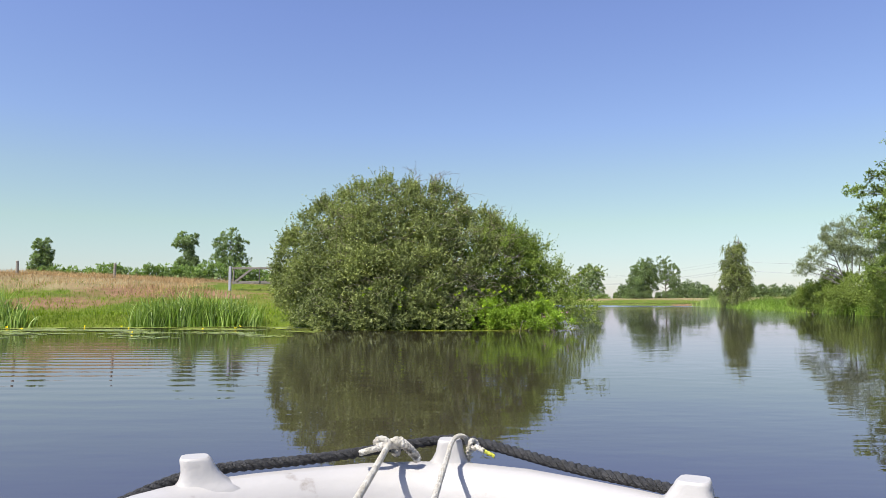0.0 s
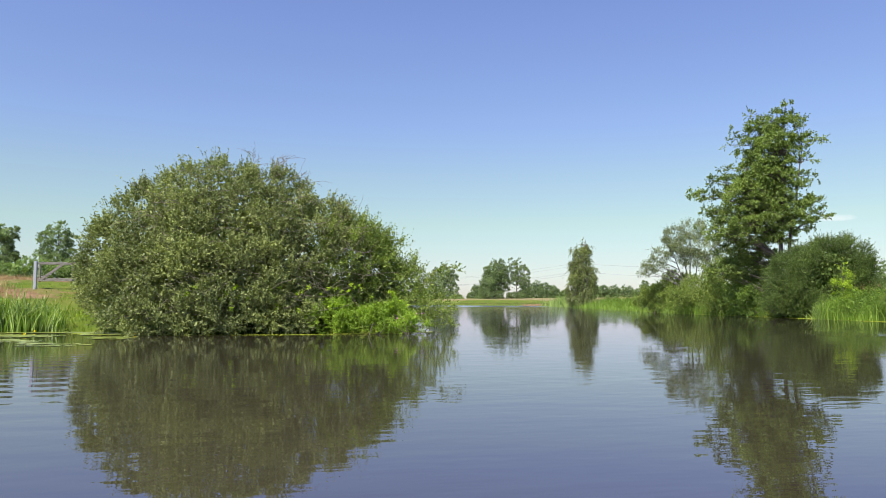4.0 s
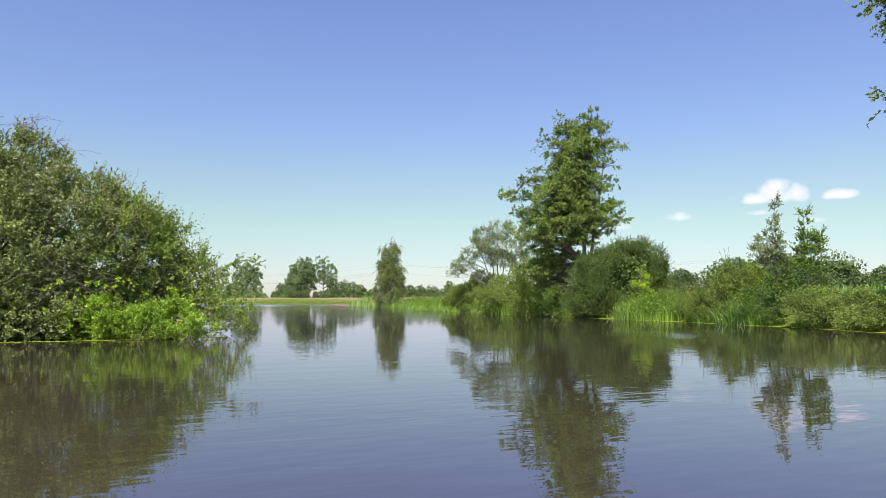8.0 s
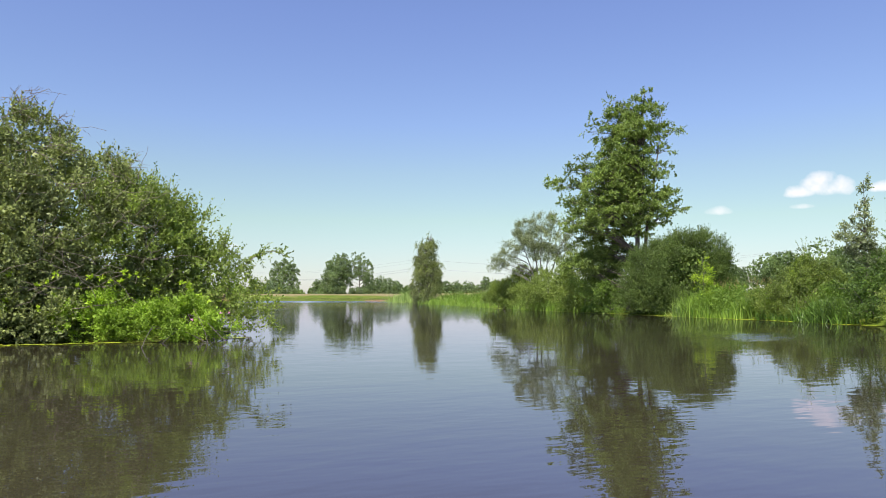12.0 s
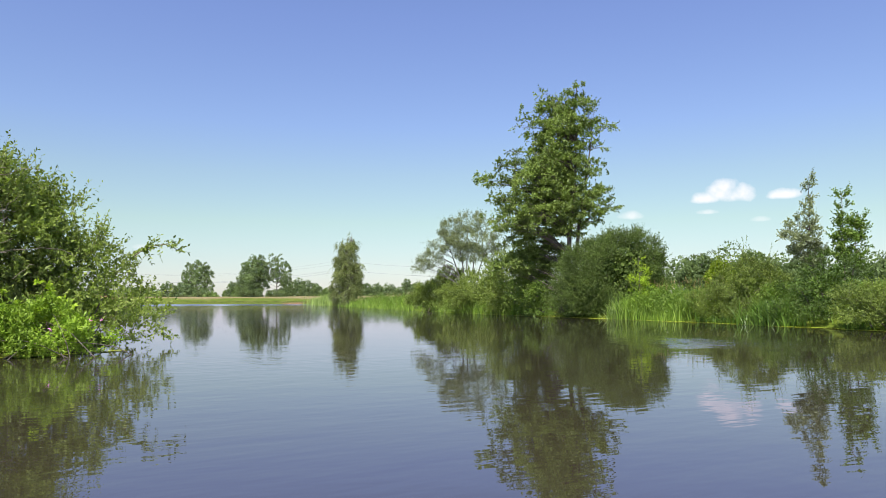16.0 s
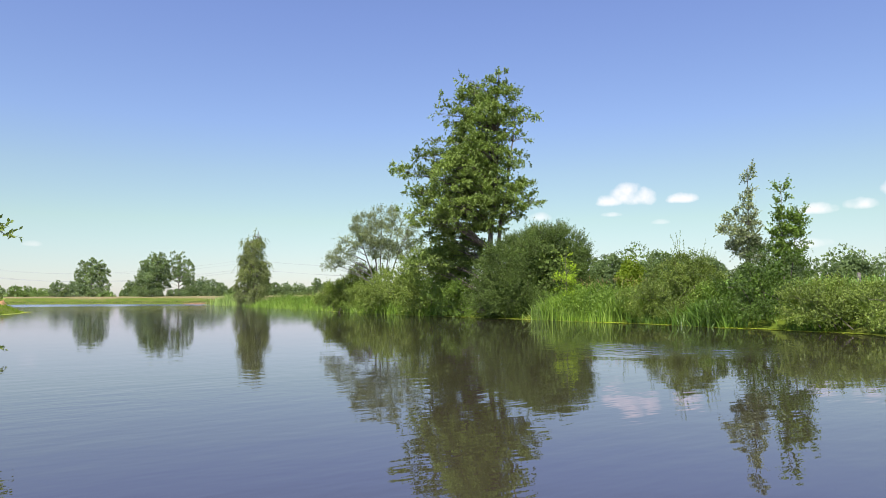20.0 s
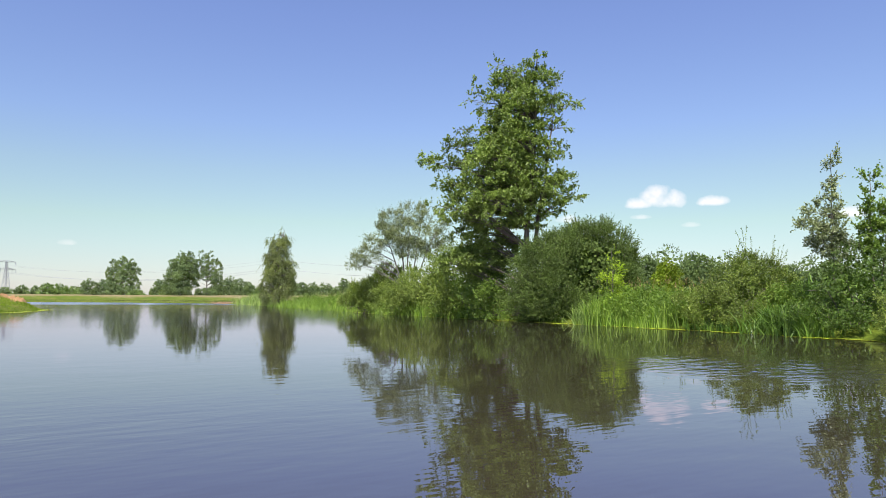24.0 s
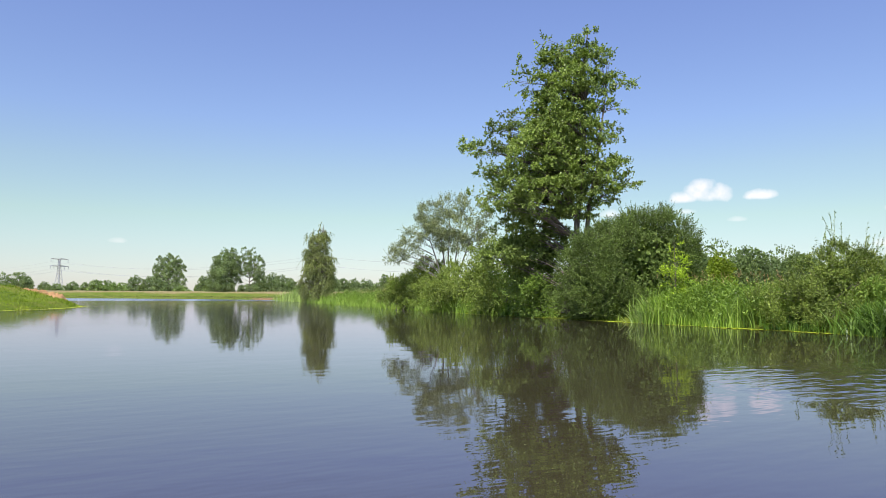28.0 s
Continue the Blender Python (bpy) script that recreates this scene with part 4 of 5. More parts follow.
plant("olive_shrub", "olive green shrub with upright feathery shoot tips among reeds", "shrub", (S[0], S[1], h(*S)),
      [along(S, 0.0, 1.45, 0.85, 0.85), along(S, -0.6, 1.15, 0.75, 0.75), along(S, 0.6, 1.25, 0.7, 0.8), along(S, 0.0, 0.75, 1.2, 0.75), along(S, 0, 0.5, 1.1, 0.45, 0.9, -0.6), lobe(24.7, 26.9, 0.75, 0.75, 0.9, 0.6), lobe(24.5, 26.0, 0.7, 0.65, 0.9, 0.55), lobe(24.8, 27.7, 0.7, 0.6, 0.6, 0.5)],
      olive_leaf, bark, stems=26, stem_spread=0.5, limb_r=0.02, clump_count=230, clump_size=0.24, shoot_count=4200, leaves_each=12, shoot_len=0.22, skin=0.3, core=3600, core_size=0.09,
      leaf_len=0.06, leaf_wid=0.46, up=0.6, out=0.6, flat=0.55, stem=0.002, ragged=0.06, wands=46, wand_len=0.85, wand_up=1.3, wand_gap=0.026, trunk_name="stem")
T = (24.7, 23.3)
plant("slender_young_tree", "slender young grey-green tree with open feathery branches", "tree", (T[0], T[1], h(*T)),
      [along(T, 0.02, 4.6, 0.13, 0.26), along(T, -0.06, 4.2, 0.18, 0.2), along(T, -0.3, 3.75, 0.22, 0.13), along(T, 0.1, 3.7, 0.18, 0.18), along(T, -0.5, 3.3, 0.25, 0.12), along(T, 0.06, 3.2, 0.2, 0.2),
       along(T, -0.62, 2.85, 0.26, 0.13), along(T, 0.0, 2.75, 0.24, 0.2), along(T, -0.3, 2.35, 0.3, 0.2), along(T, 0.12, 2.2, 0.28, 0.25)], pale_leaf, bark,
      trunks=((((T[0], T[1], 0.3), (T[0] - 0.05, T[1], 2.4), (T[0], T[1], 4.85)), 0.035, 0.006),), limb_r=0.012, clump_count=100, clump_size=0.42, squash=0.6,
      shoot_count=820, leaves_each=10, shoot_len=0.2, leaf_len=0.066, leaf_wid=0.6, up=0.5, out=0.7, stem=0.0025, ragged=0.06, wands=60, wand_len=0.36)
T2 = (25.5, 22.7)
plant("young_green_tree", "young tree with fresh green leaves and upright forked stems", "tree", (T2[0], T2[1], h(*T2)),
      [along(T2, 0.06, 4.05, 0.15, 0.22), along(T2, 0.0, 3.75, 0.17, 0.2), along(T2, 0.05, 3.45, 0.22, 0.22), along(T2, 0.45, 3.4, 0.17, 0.24), along(T2, -0.2, 3.1, 0.22, 0.18), along(T2, 0.4, 3.05, 0.24, 0.2), along(T2, 0.1, 2.75, 0.3, 0.2),
       along(T2, 0.62, 2.6, 0.25, 0.18), along(T2, -0.22, 2.4, 0.3, 0.2), along(T2, 0.3, 2.2, 0.35, 0.25), along(T2, 0.9, 2.3, 0.2, 0.14)], fresh_leaf, bark,
      trunks=((((T2[0], T2[1], 0.3), (T2[0], T2[1], 2.0), (T2[0], T2[1], 4.25)), 0.035, 0.006),
              (((T2[0], T2[1], 0.3), (T2[0] + 0.25, T2[1] - 0.15, 1.8), (T2[0] + 0.45, T2[1] - 0.28, 3.6)), 0.028, 0.006)), limb_r=0.012, clump_count=90, clump_size=0.44, squash=0.6,
      shoot_count=640, leaves_each=10, shoot_len=0.2, leaf_len=0.072, leaf_wid=0.65, up=0.5, out=0.6, stem=0.0025, ragged=0.05, wands=60, wand_len=0.36)
for c, lob, mat, lab in (
        ((24.2, 22.5), [(0.1, 1.6, 0.75, 0.8), (0.5, 1.2, 0.7, 0.8), (-0.6, 1.2, 0.75, 0.75), (0, 0.6, 1.3, 0.6), (0.7, 0.5, 1.1, 0.5), (-0.3, 0.4, 1.3, 0.4)], shade_leaf, "dense dark green shrub round the young trees"),
        ((23.0, 20.1), [(0, 0.75, 1.0, 0.5), (0.9, 0.6, 0.9, 0.5), (-0.7, 0.6, 0.8, 0.5), (0, 0.4, 1.4, 0.4)], bank_leaf, "pale green leafy shrub overhanging the bank"),
        ((22.3, 17.7), [(0, 0.65, 1.1, 0.45), (1.0, 0.55, 1.0, 0.45), (-0.9, 0.6, 0.9, 0.45), (0, 0.4, 1.4, 0.35)], bank_leaf, "pale green leafy shrub overhanging the bank"),
        ((21.4, 15.0), [(0, 0.6, 1.1, 0.6), (0.9, 0.7, 1.0, 0.6), (-0.8, 0.5, 0.8, 0.5)], shade_leaf, "dark willow shrub on the bank")):
    plant("bank_shrub", lab, "shrub", (c[0], c[1], h(*c)), [along(c, l, z, r, rz) for l, z, r, rz in lob], mat, bark, stems=14, stem_spread=0.5, limb_r=0.018,
          clump_count=120, clump_size=0.28, shoot_count=2700, leaves_each=11, shoot_len=0.22, leaf_len=0.058, leaf_wid=0.52, up=0.45, stem=0.002, ragged=0.04, low=0.24,
          skin=0.3, core=2600, core_size=0.09, core_depth=0.3, wands=45, wand_len=0.4,
          group="shrubs on the east bank", trunk_name="stem")
O = (23.0, 11.5)
plant("overhanging_tree", "large leafy tree whose outer boughs hang over the river", "tree", (O[0], O[1], h(*O)),
      [lobe(23.0, 11.5, 9.0, 3.0, 3.0, 2.8), lobe(21.4, 12.8, 8.6, 1.9, 1.8, 1.4), lobe(20.3, 13.9, 9.2, 1.5, 1.3, 0.8), lobe(21.0, 13.6, 6.2, 1.4, 1.3, 0.7)]
      + 10 * [lobe(19.5, 14.5, 8.8, 1.0, 1.0, 0.6), lobe(18.8, 15.3, 8.5, 0.6, 0.6, 0.3), lobe(19.1, 14.8, 7.9, 0.6, 0.6, 0.35), lobe(20.1, 14.8, 5.8, 0.8, 0.8, 0.4), lobe(19.6, 15.6, 6.0, 0.5, 0.5, 0.22), lobe(19.8, 14.6, 6.8, 0.4, 0.4, 0.35)],
      alder_leaf, bark, trunks=((((O[0], O[1], 0.2), (O[0], O[1], 4.0), (O[0] - 0.2, O[1], 10.5)), 0.26, 0.04),), limb_r=0.05, limb_share=0.35, clump_count=420, clump_size=0.36,
      shoot_count=2500, leaves_each=11, shoot_len=0.34, leaf_len=0.115, leaf_wid=0.7, up=0.1, out=0.7, droop=0.2, stem=0.0025)
B = (44.2, 108.3)
plant("birch_tree", "weeping birch with drooping grey-green curtains of leaves at the waterside", "tree", (B[0], B[1], h(*B)),
      [along(B, 0.5, 10.3, 0.6, 0.7), along(B, -0.5, 9.9, 0.7, 0.45), along(B, 0.8, 9.3, 0.7, 0.9), along(B, -1.2, 9.1, 0.6, 0.8), along(B, 0.1, 8.2, 1.3, 1.2), along(B, -1.1, 7.4, 0.9, 1.0), along(B, 0.3, 6.8, 1.1, 1.0),
       along(B, -1.4, 5.6, 1.1, 1.3), along(B, 1.5, 5.5, 1.0, 1.0), along(B, 0.2, 5.0, 1.6, 1.4), along(B, 1.6, 4.0, 0.8, 1.0), along(B, -1.3, 3.4, 1.2, 1.6), along(B, 0.5, 2.8, 1.5, 1.5), along(B, -1.2, 1.6, 1.2, 1.3), along(B, 0.3, 1.3, 1.2, 1.1)],
      birch_leaf, bark_pale, trunks=((((B[0], B[1], 0.2), (B[0], B[1], 5.0), (B[0] + 0.5, B[1] - 0.3, 10.6)), 0.2, 0.03),), limb_r=0.06, limb_sag=0.8,
      clump_count=300, clump_size=0.28, shoot_count=4200, leaves_each=12, shoot_len=0.62, leaf_len=0.14, leaf_wid=0.6, up=-0.45, out=0.3, droop=0.7, stem=0.007, core=900, core_size=0.4, skin=0.4)


# ---- far trees ----
def far_tree(name, label, at, lobes, leaf=hazy_far_leaf, trunk=0.3, leaf_len=0.3, shoots_n=4200, clump=230, size=0.3, bark_m=bark, group="", up=0.45, hollow=0.5, side=(0.86, -0.5), dense=0.2, airy=1.0):
    """A tree far off: lobes are (lateral, height, half width, half height), seen across the river."""
    L = [(at[0] + l * side[0], at[1] + l * side[1], z, r, r, rz) for l, z, r, rz in lobes]
    zt = max(l[1] for l in lobes)
    return plant(name, label, "tree", (at[0], at[1], h(*at)), L, leaf, bark_m, trunks=((((at[0], at[1], 0.3), (at[0], at[1], zt * 0.5), (at[0] + 0.2, at[1], zt)), trunk, 0.05),),
                 limb_r=0.07, limb_share=0.18, clump_count=clump, clump_size=size, shoot_count=shoots_n, leaves_each=8, shoot_len=leaf_len * 1.5, leaf_len=leaf_len,
                 leaf_wid=0.7, up=up, group=group, single=0, skin=0.6, core=int(shoots_n * dense), core_size=leaf_len * 3.2, core_depth=hollow, wands=int(shoots_n * airy / 30), wand_len=leaf_len * 2.0, wand_gap=leaf_len * 0.25)


def plumes(half, top, n, lean=0.0, open_=False):
    """Lobes of a poplar-like crown: upright plumes side by side over a broad body."""
    rows = []
    for i in range(n):
        l = half * (-0.86 + 1.72 * i / (n - 1))
        t = top * (1 - 0.24 * abs(l / half - lean) ** 2.1) + top * 0.035 * (1 if i % 2 else -1)
        rows += [(l, t - 0.17 * top, half * 0.19, 0.16 * top), (l * 0.93, t - 0.42 * top, half * 0.25, 0.17 * top)]
    if open_:
        return rows + [(0, top * 0.15, half * 0.8, top * 0.1), (half * 0.5, top * 0.42, half * 0.25, top * 0.12)]
    return rows + [(0, top * 0.2, half * 0.72, top * 0.17), (0, top * 0.5, half * 0.66, top * 0.3), (half * 0.1, top * 0.7, half * 0.5, top * 0.2)]


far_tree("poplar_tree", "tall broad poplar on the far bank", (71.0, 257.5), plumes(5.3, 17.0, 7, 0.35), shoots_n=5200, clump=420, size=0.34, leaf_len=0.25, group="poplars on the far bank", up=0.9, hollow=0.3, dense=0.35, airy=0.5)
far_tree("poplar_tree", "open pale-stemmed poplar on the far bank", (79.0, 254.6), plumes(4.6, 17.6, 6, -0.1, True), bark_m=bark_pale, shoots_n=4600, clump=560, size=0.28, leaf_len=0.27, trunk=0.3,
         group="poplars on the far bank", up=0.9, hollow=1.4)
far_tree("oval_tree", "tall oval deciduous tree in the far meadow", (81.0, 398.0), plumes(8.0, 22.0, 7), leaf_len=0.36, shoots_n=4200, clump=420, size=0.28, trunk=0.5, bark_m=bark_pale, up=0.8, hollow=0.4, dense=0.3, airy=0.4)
# trees along the far side of the meadow: place, half width, height
FAR_ROUND = ((9.4, 345.6, 4.2, 9.7), (14.4, 345.6, 4.4, 10.2), (16.3, 315.5, 2.3, 7.8), (23.9, 355.2, 3.2, 6.0), (29.7, 374.9, 3.6, 5.8), (33.9, 354.6, 3.3, 6.3), (38.0, 344.2, 3.2, 5.7),
             (52.1, 312.2, 3.4, 8.6), (57.3, 311.3, 3.6, 8.5), (60.9, 310.7, 2.6, 7.0), (69.4, 276.2, 3.0, 8.0), (86.2, 265.3, 2.8, 7.6), (89.6, 264.2, 3.6, 9.2), (92.0, 259.1, 3.8, 8.5),
             (94.2, 256.2, 2.6, 6.9), (101.3, 236.2, 2.4, 7.9), (108.4, 244.0, 3.0, 6.9), (111.6, 242.5, 3.0, 6.7), (117.7, 245.2, 3.2, 7.2), (122.7, 248.3, 3.0, 5.8), (116.7, 228.9, 2.4, 8.2), (115.1, 218.4, 3.0, 7.0))
FAR_LOW = ((37.3, 299.0, 3.4, 6.3), (41.0, 298.6, 3.8, 6.1), (47.4, 312.9, 3.6, 5.5), (65.5, 294.5, 3.0, 4.6), (80.9, 337.2, 0.9, 6.0), (70.5, 269.7, 2.8, 5.9), (95.4, 250.0, 2.2, 5.2))
for rows, name, label, mat, group in ((FAR_ROUND, "round_tree", "rounded dark green tree at the edge of the far meadow", hazy_far_leaf, "round trees beyond the river"),
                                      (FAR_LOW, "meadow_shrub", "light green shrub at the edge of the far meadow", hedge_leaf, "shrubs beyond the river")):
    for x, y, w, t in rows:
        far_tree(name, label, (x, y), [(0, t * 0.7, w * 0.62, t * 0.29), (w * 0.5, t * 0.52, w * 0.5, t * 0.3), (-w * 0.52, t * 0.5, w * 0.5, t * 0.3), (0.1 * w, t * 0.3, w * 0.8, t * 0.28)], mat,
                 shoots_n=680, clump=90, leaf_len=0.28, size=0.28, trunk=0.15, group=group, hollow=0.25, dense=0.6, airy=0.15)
for at, lobes, lab in (
        ((-93.0, 165.4), [(0.3, 14.6, 1.7, 1.1), (1.4, 12.9, 1.4, 1.0), (-1.0, 13.1, 1.4, 0.9), (0.6, 11.3, 2.2, 1.2), (-0.8, 10.0, 1.8, 1.3), (1.8, 9.8, 1.3, 0.8), (0, 8.4, 2.6, 1.2)], "small leaning tree behind the dyke"),
        ((-64.1, 178.8), [(0.2, 16.9, 2.2, 1.6), (-1.6, 15.8, 1.6, 1.1), (1.2, 15.3, 1.6, 1.2), (0.2, 13.4, 1.7, 1.5), (0.6, 11.2, 2.2, 1.6), (-0.8, 10.0, 2.0, 1.5), (2.0, 9.4, 1.2, 1.0)], "tall oak-like tree behind the dyke"),
        ((-54.1, 182.0), [(0, 17.8, 2.4, 1.6), (-2.0, 15.5, 2.3, 1.6), (2.2, 15.8, 2.1, 1.7), (0, 13.8, 3.3, 1.7), (-2.8, 12.0, 2.0, 1.3), (2.8, 12.0, 2.3, 1.5), (0, 10.2, 3.6, 1.6), (-3.6, 9.2, 1.5, 0.9), (3.7, 9.4, 1.7, 1.0)], "broad oak-like tree behind the dyke")):
    far_tree("field_tree", lab, at, lobes, leaf_len=0.28, shoots_n=2200, clump=150, size=0.34, group="field trees behind the dyke", side=(0.94, 0.3), up=0.2, hollow=0.6, dense=0.1, airy=0.8)
for i in range(13):
    s = i / 12
    x, y = -76 + 46 * s + rng.normal(0, 1), 132 + 16 * s + rng.normal(0, 2)
    t = (7.0, 8.0, 7.8, 8.6, 8.2, 8.6, 9.0, 8.4, 9.4, 8.8, 8.4, 8.0, 7.2)[i]
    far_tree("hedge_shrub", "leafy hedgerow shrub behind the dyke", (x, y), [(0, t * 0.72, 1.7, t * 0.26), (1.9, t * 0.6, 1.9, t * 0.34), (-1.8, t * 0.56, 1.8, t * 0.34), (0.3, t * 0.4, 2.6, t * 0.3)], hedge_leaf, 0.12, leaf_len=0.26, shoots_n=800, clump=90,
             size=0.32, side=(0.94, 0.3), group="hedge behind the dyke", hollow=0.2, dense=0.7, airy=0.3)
for at, w, t in (((171, 140), 10, 16.5), ((180, 128), 9, 14.5), ((163, 150), 7, 13), ((185, 108), 9, 12.5), ((190, 92), 9, 14.0), ((186, 76), 9, 13.5), ((99, 90), 4, 8.4), ((103.5, 83), 4.5, 8.7), ((106, 76.5), 3.6, 7.6), ((111, 66), 4.0, 7.2), ((112, 73), 4.5, 6.4), ((93.5, 96.8), 3.6, 6.6), ((114, 58), 4.5, 6.8),
                 ((175, 60), 9, 14), ((150, 165), 7, 12)):
    far_tree("field_oak", "broad dark green oak beyond the maize field", at, [(0, t * 0.74, w * 0.5, t * 0.26), (w * 0.5, t * 0.62, w * 0.45, t * 0.26), (-w * 0.5, t * 0.6, w * 0.45, t * 0.26), (0, t * 0.45, w * 0.8, t * 0.26)],
             oak_leaf, leaf_len=0.14 if at[0] < 120 else 0.28, shoots_n=2900 if at[0] < 120 else 700, clump=130, size=0.26, group="oaks beyond the maize", hollow=0.12, dense=1.3, airy=0.2)

far_tree("round_tree", "yellowish green round tree beyond the maize field", (81.6, 72.3), [(0, 4.9, 1.2, 1.7), (0.8, 3.9, 1.2, 1.5), (-0.9, 3.7, 1.1, 1.5), (0, 2.6, 1.9, 1.4)], turf_leaf, 0.15, leaf_len=0.1, shoots_n=2200,
         clump=80, size=0.32, hollow=0.1, dense=1.2, airy=0.15)

# distant woods all round
wv = Bag()
ang = np.sort(rng.uniform(0, 2 * np.pi, 900))
for a in ang:
    r = rng.uniform(380, 620)
    t = rng.uniform(2.6, 5.4) * r / 480
    c = np.array([30 + r * math.sin(a), 60 + r * math.cos(a), t * 0.5])
    n = 36
    base = c + in_ball(n, 0.4) * np.array([t * 0.9, t * 0.9, t * 0.5])
    L = rng.uniform(1.5, 2.8, n)
    wv.add(*leaf_quads(base, unit(rng.normal(0, 1, (n, 3))), L, L * 0.8))
tagged(lone_mesh("distant_woods", *wv.get(), hazy_far_leaf, (30, 60, 0)), "low line of distant woods on the flat horizon", "woods", kind="stuff")

# ---- reeds and grasses ----
def mound(pts, c, half):
    """Taller in the middle of a clump than at its ends."""
    return 0.55 + 0.45 * np.clip(1 - ((pts[:, 0] - c) / half) ** 2, 0, 1)


def reed_bed(name, label, pts, hgt, wid, lean, mat, category="reeds", kind=""):
    hh = hgt * rng.uniform(0.55, 1.15, len(pts))
    v, q = blades(pts, hh, np.full(len(pts), wid) * rng.uniform(0.6, 1.3, len(pts)), lean, segs=4)
    return tagged(lone_mesh(name, v, q, mat, tuple(pts.mean(0))), label, category, kind=kind or "stuff")


def swell(pts):
    """Uneven height of a stand of reeds along the bank."""
    u = pts[:, 0] * 0.5 + pts[:, 1]
    return 0.72 + 0.3 * np.sin(u * 0.7 + 1.0) * np.sin(u * 0.31) + 0.22 * np.sin(u * 1.9 + pts[:, 0])


def strip(n, a, b, spread):
    s = rng.random((n, 1))
    p = np.array(a) * (1 - s) + np.array(b) * s + rng.normal(0, spread, (n, 2))
    z = np.maximum(land(p[:, 0], p[:, 1]), -0.15)
    return np.stack([p[:, 0], p[:, 1], z], 1)


reed_bed("sweet_grass_clump", "tall pale green sweet-grass clump at the water's edge", (c1 := strip(1000, (-10.7, 25.5), (-6.8, 26.2), 0.28)), 1.5 * mound(c1, -9.0, 2.6), 0.046, 0.36, reed_grey)
reed_bed("sweet_grass_clump", "tall pale green sweet-grass clump at the water's edge", (c2 := strip(420, (-17.5, 24.8), (-14.6, 25.0), 0.25)), 1.5 * mound(c2, -16.2, 2.2), 0.046, 0.3, reed_grey)
reed_bed("bank_grass", "ragged green grass along the foot of the dyke", strip(1500, (-15, 25.6), (-7, 26.8), 0.5), 0.3, 0.018, 0.5, turf_leaf)
reed_bed("reed_bed", "tall green reeds and sedges between shrubs on the bank", (c3 := strip(2700, (25.4, 32.4), (24.9, 28.4), 0.28)), 1.1 * swell(c3), 0.034, 0.3, reed_leaf)
reed_bed("reed_bed", "tall green reeds behind the bank", strip(2200, (26.6, 33.0), (26.2, 26.5), 0.5), 0.85, 0.03, 0.25, reed_leaf)
reed_bed("sedge_tussock", "pale arching sedge tussock beside the dome willow", strip(520, (25.45, 33.1), (25.25, 32.2), 0.22), 0.95, 0.03, 0.65, reed_grey, "sedge")
reed_bed("reed_bed", "broad-leaved sedges in front of the young trees", strip(900, (24.0, 24.9), (23.4, 23.1), 0.25), 0.95, 0.045, 0.55, sedge_leaf)
reed_bed("reed_bed", "short sedges at the foot of the olive shrub", strip(260, (24.5, 27.6), (24.1, 25.4), 0.16), 0.4, 0.03, 0.6, sedge_leaf)
reed_bed("reed_bed", "pale sedges under the alder bank", (c3 := strip(2000, (26.7, 42.0), (29.2, 55.0), 0.35)), 1.0 * swell(c3), 0.035, 0.4, reed_leaf)
reed_bed("reed_bed", "reed fringe beside the birch", (c3 := strip(2600, (46.6, 117), (54, 146), 1.3)), 2.1 * mound(c3, 49, 5), 0.06, 0.2, reed_grey)
reed_bed("reed_bed", "tall grass and reeds on the bank beyond the alder", (c3 := strip(5200, (32.0, 60.0), (43.4, 104.0), 1.1)), 1.0 * swell(c3), 0.045, 0.5, reed_leaf)
reed_bed("reed_bed", "dry-topped tall grass behind the reed bank", (c3 := strip(3600, (36.5, 62.0), (47.6, 101.0), 1.4)), 1.45 * swell(c3), 0.045, 0.4, hay_leaf)

for a, b, n in (((25.75, 32.2), (25.3, 28.2), 1000), ((25.6, 25.6), (25.2, 23.6), 520), ((27.6, 46.0), (29.6, 57.0), 700), ((33.5, 63.0), (44.2, 102.0), 2600)):
    base = strip(n, a, b, 0.5) + np.array([0, 0, 0.3])
    base[:, 2] += rng.uniform(0, 1, n) * 0.6 * swell(base)
    (v, q), st = shoots(base, unit(rng.normal(0, 0.4, (n, 3)) + np.array([0, 0, 0.8])), rng.uniform(0.2, 0.5, n), 10, 0.085, 0.42, flat=0.5)
    tagged(lone_mesh("tall_herbs", v, q, lush_leaf, tuple(base.mean(0))), "leafy green nettle-like herbs among the reeds", "plant", kind="stuff")

tops = strip(110, (27.0, 33.0), (26.8, 27.5), 0.6)
tops[:, 2] += rng.uniform(0.75, 1.15, len(tops))
(v, q), st = shoots(tops, unit(rng.normal(0, 0.25, tops.shape) + np.array([0, 0, 1.0])), rng.uniform(0.15, 0.3, len(tops)), 14, 0.045, 0.25, 0.1, 0.35, 0.2)
tagged(lone_mesh("grass_seed_heads", v, q, hay_leaf, tuple(tops.mean(0))), "pale beige seed heads of tall grass above the reeds", "grass", kind="stuff")


def ragged_edge(x, y):
    return np.sin(x * 0.9 + 0.4 * y) + 0.7 * np.sin(x * 2.3 - y) + 0.5 * np.sin(4.1 * x + 1.0)


dyke = on_land(112000, -34, -8, 26, 62, 5.5, 45, lambda x, y: (x < -11.5 - (y - 34) * 0.2 + 0.6 * ragged_edge(y, x))
               & (rng.random(len(x)) < np.clip((y + 0.25 * x - 29.0 + 0.9 * ragged_edge(x, y)) / 5, 0.03, 0.6)))
v, q = blades(dyke, rng.uniform(0.14, 0.44, len(dyke)), np.full(len(dyke), 0.013), 0.6, segs=2)
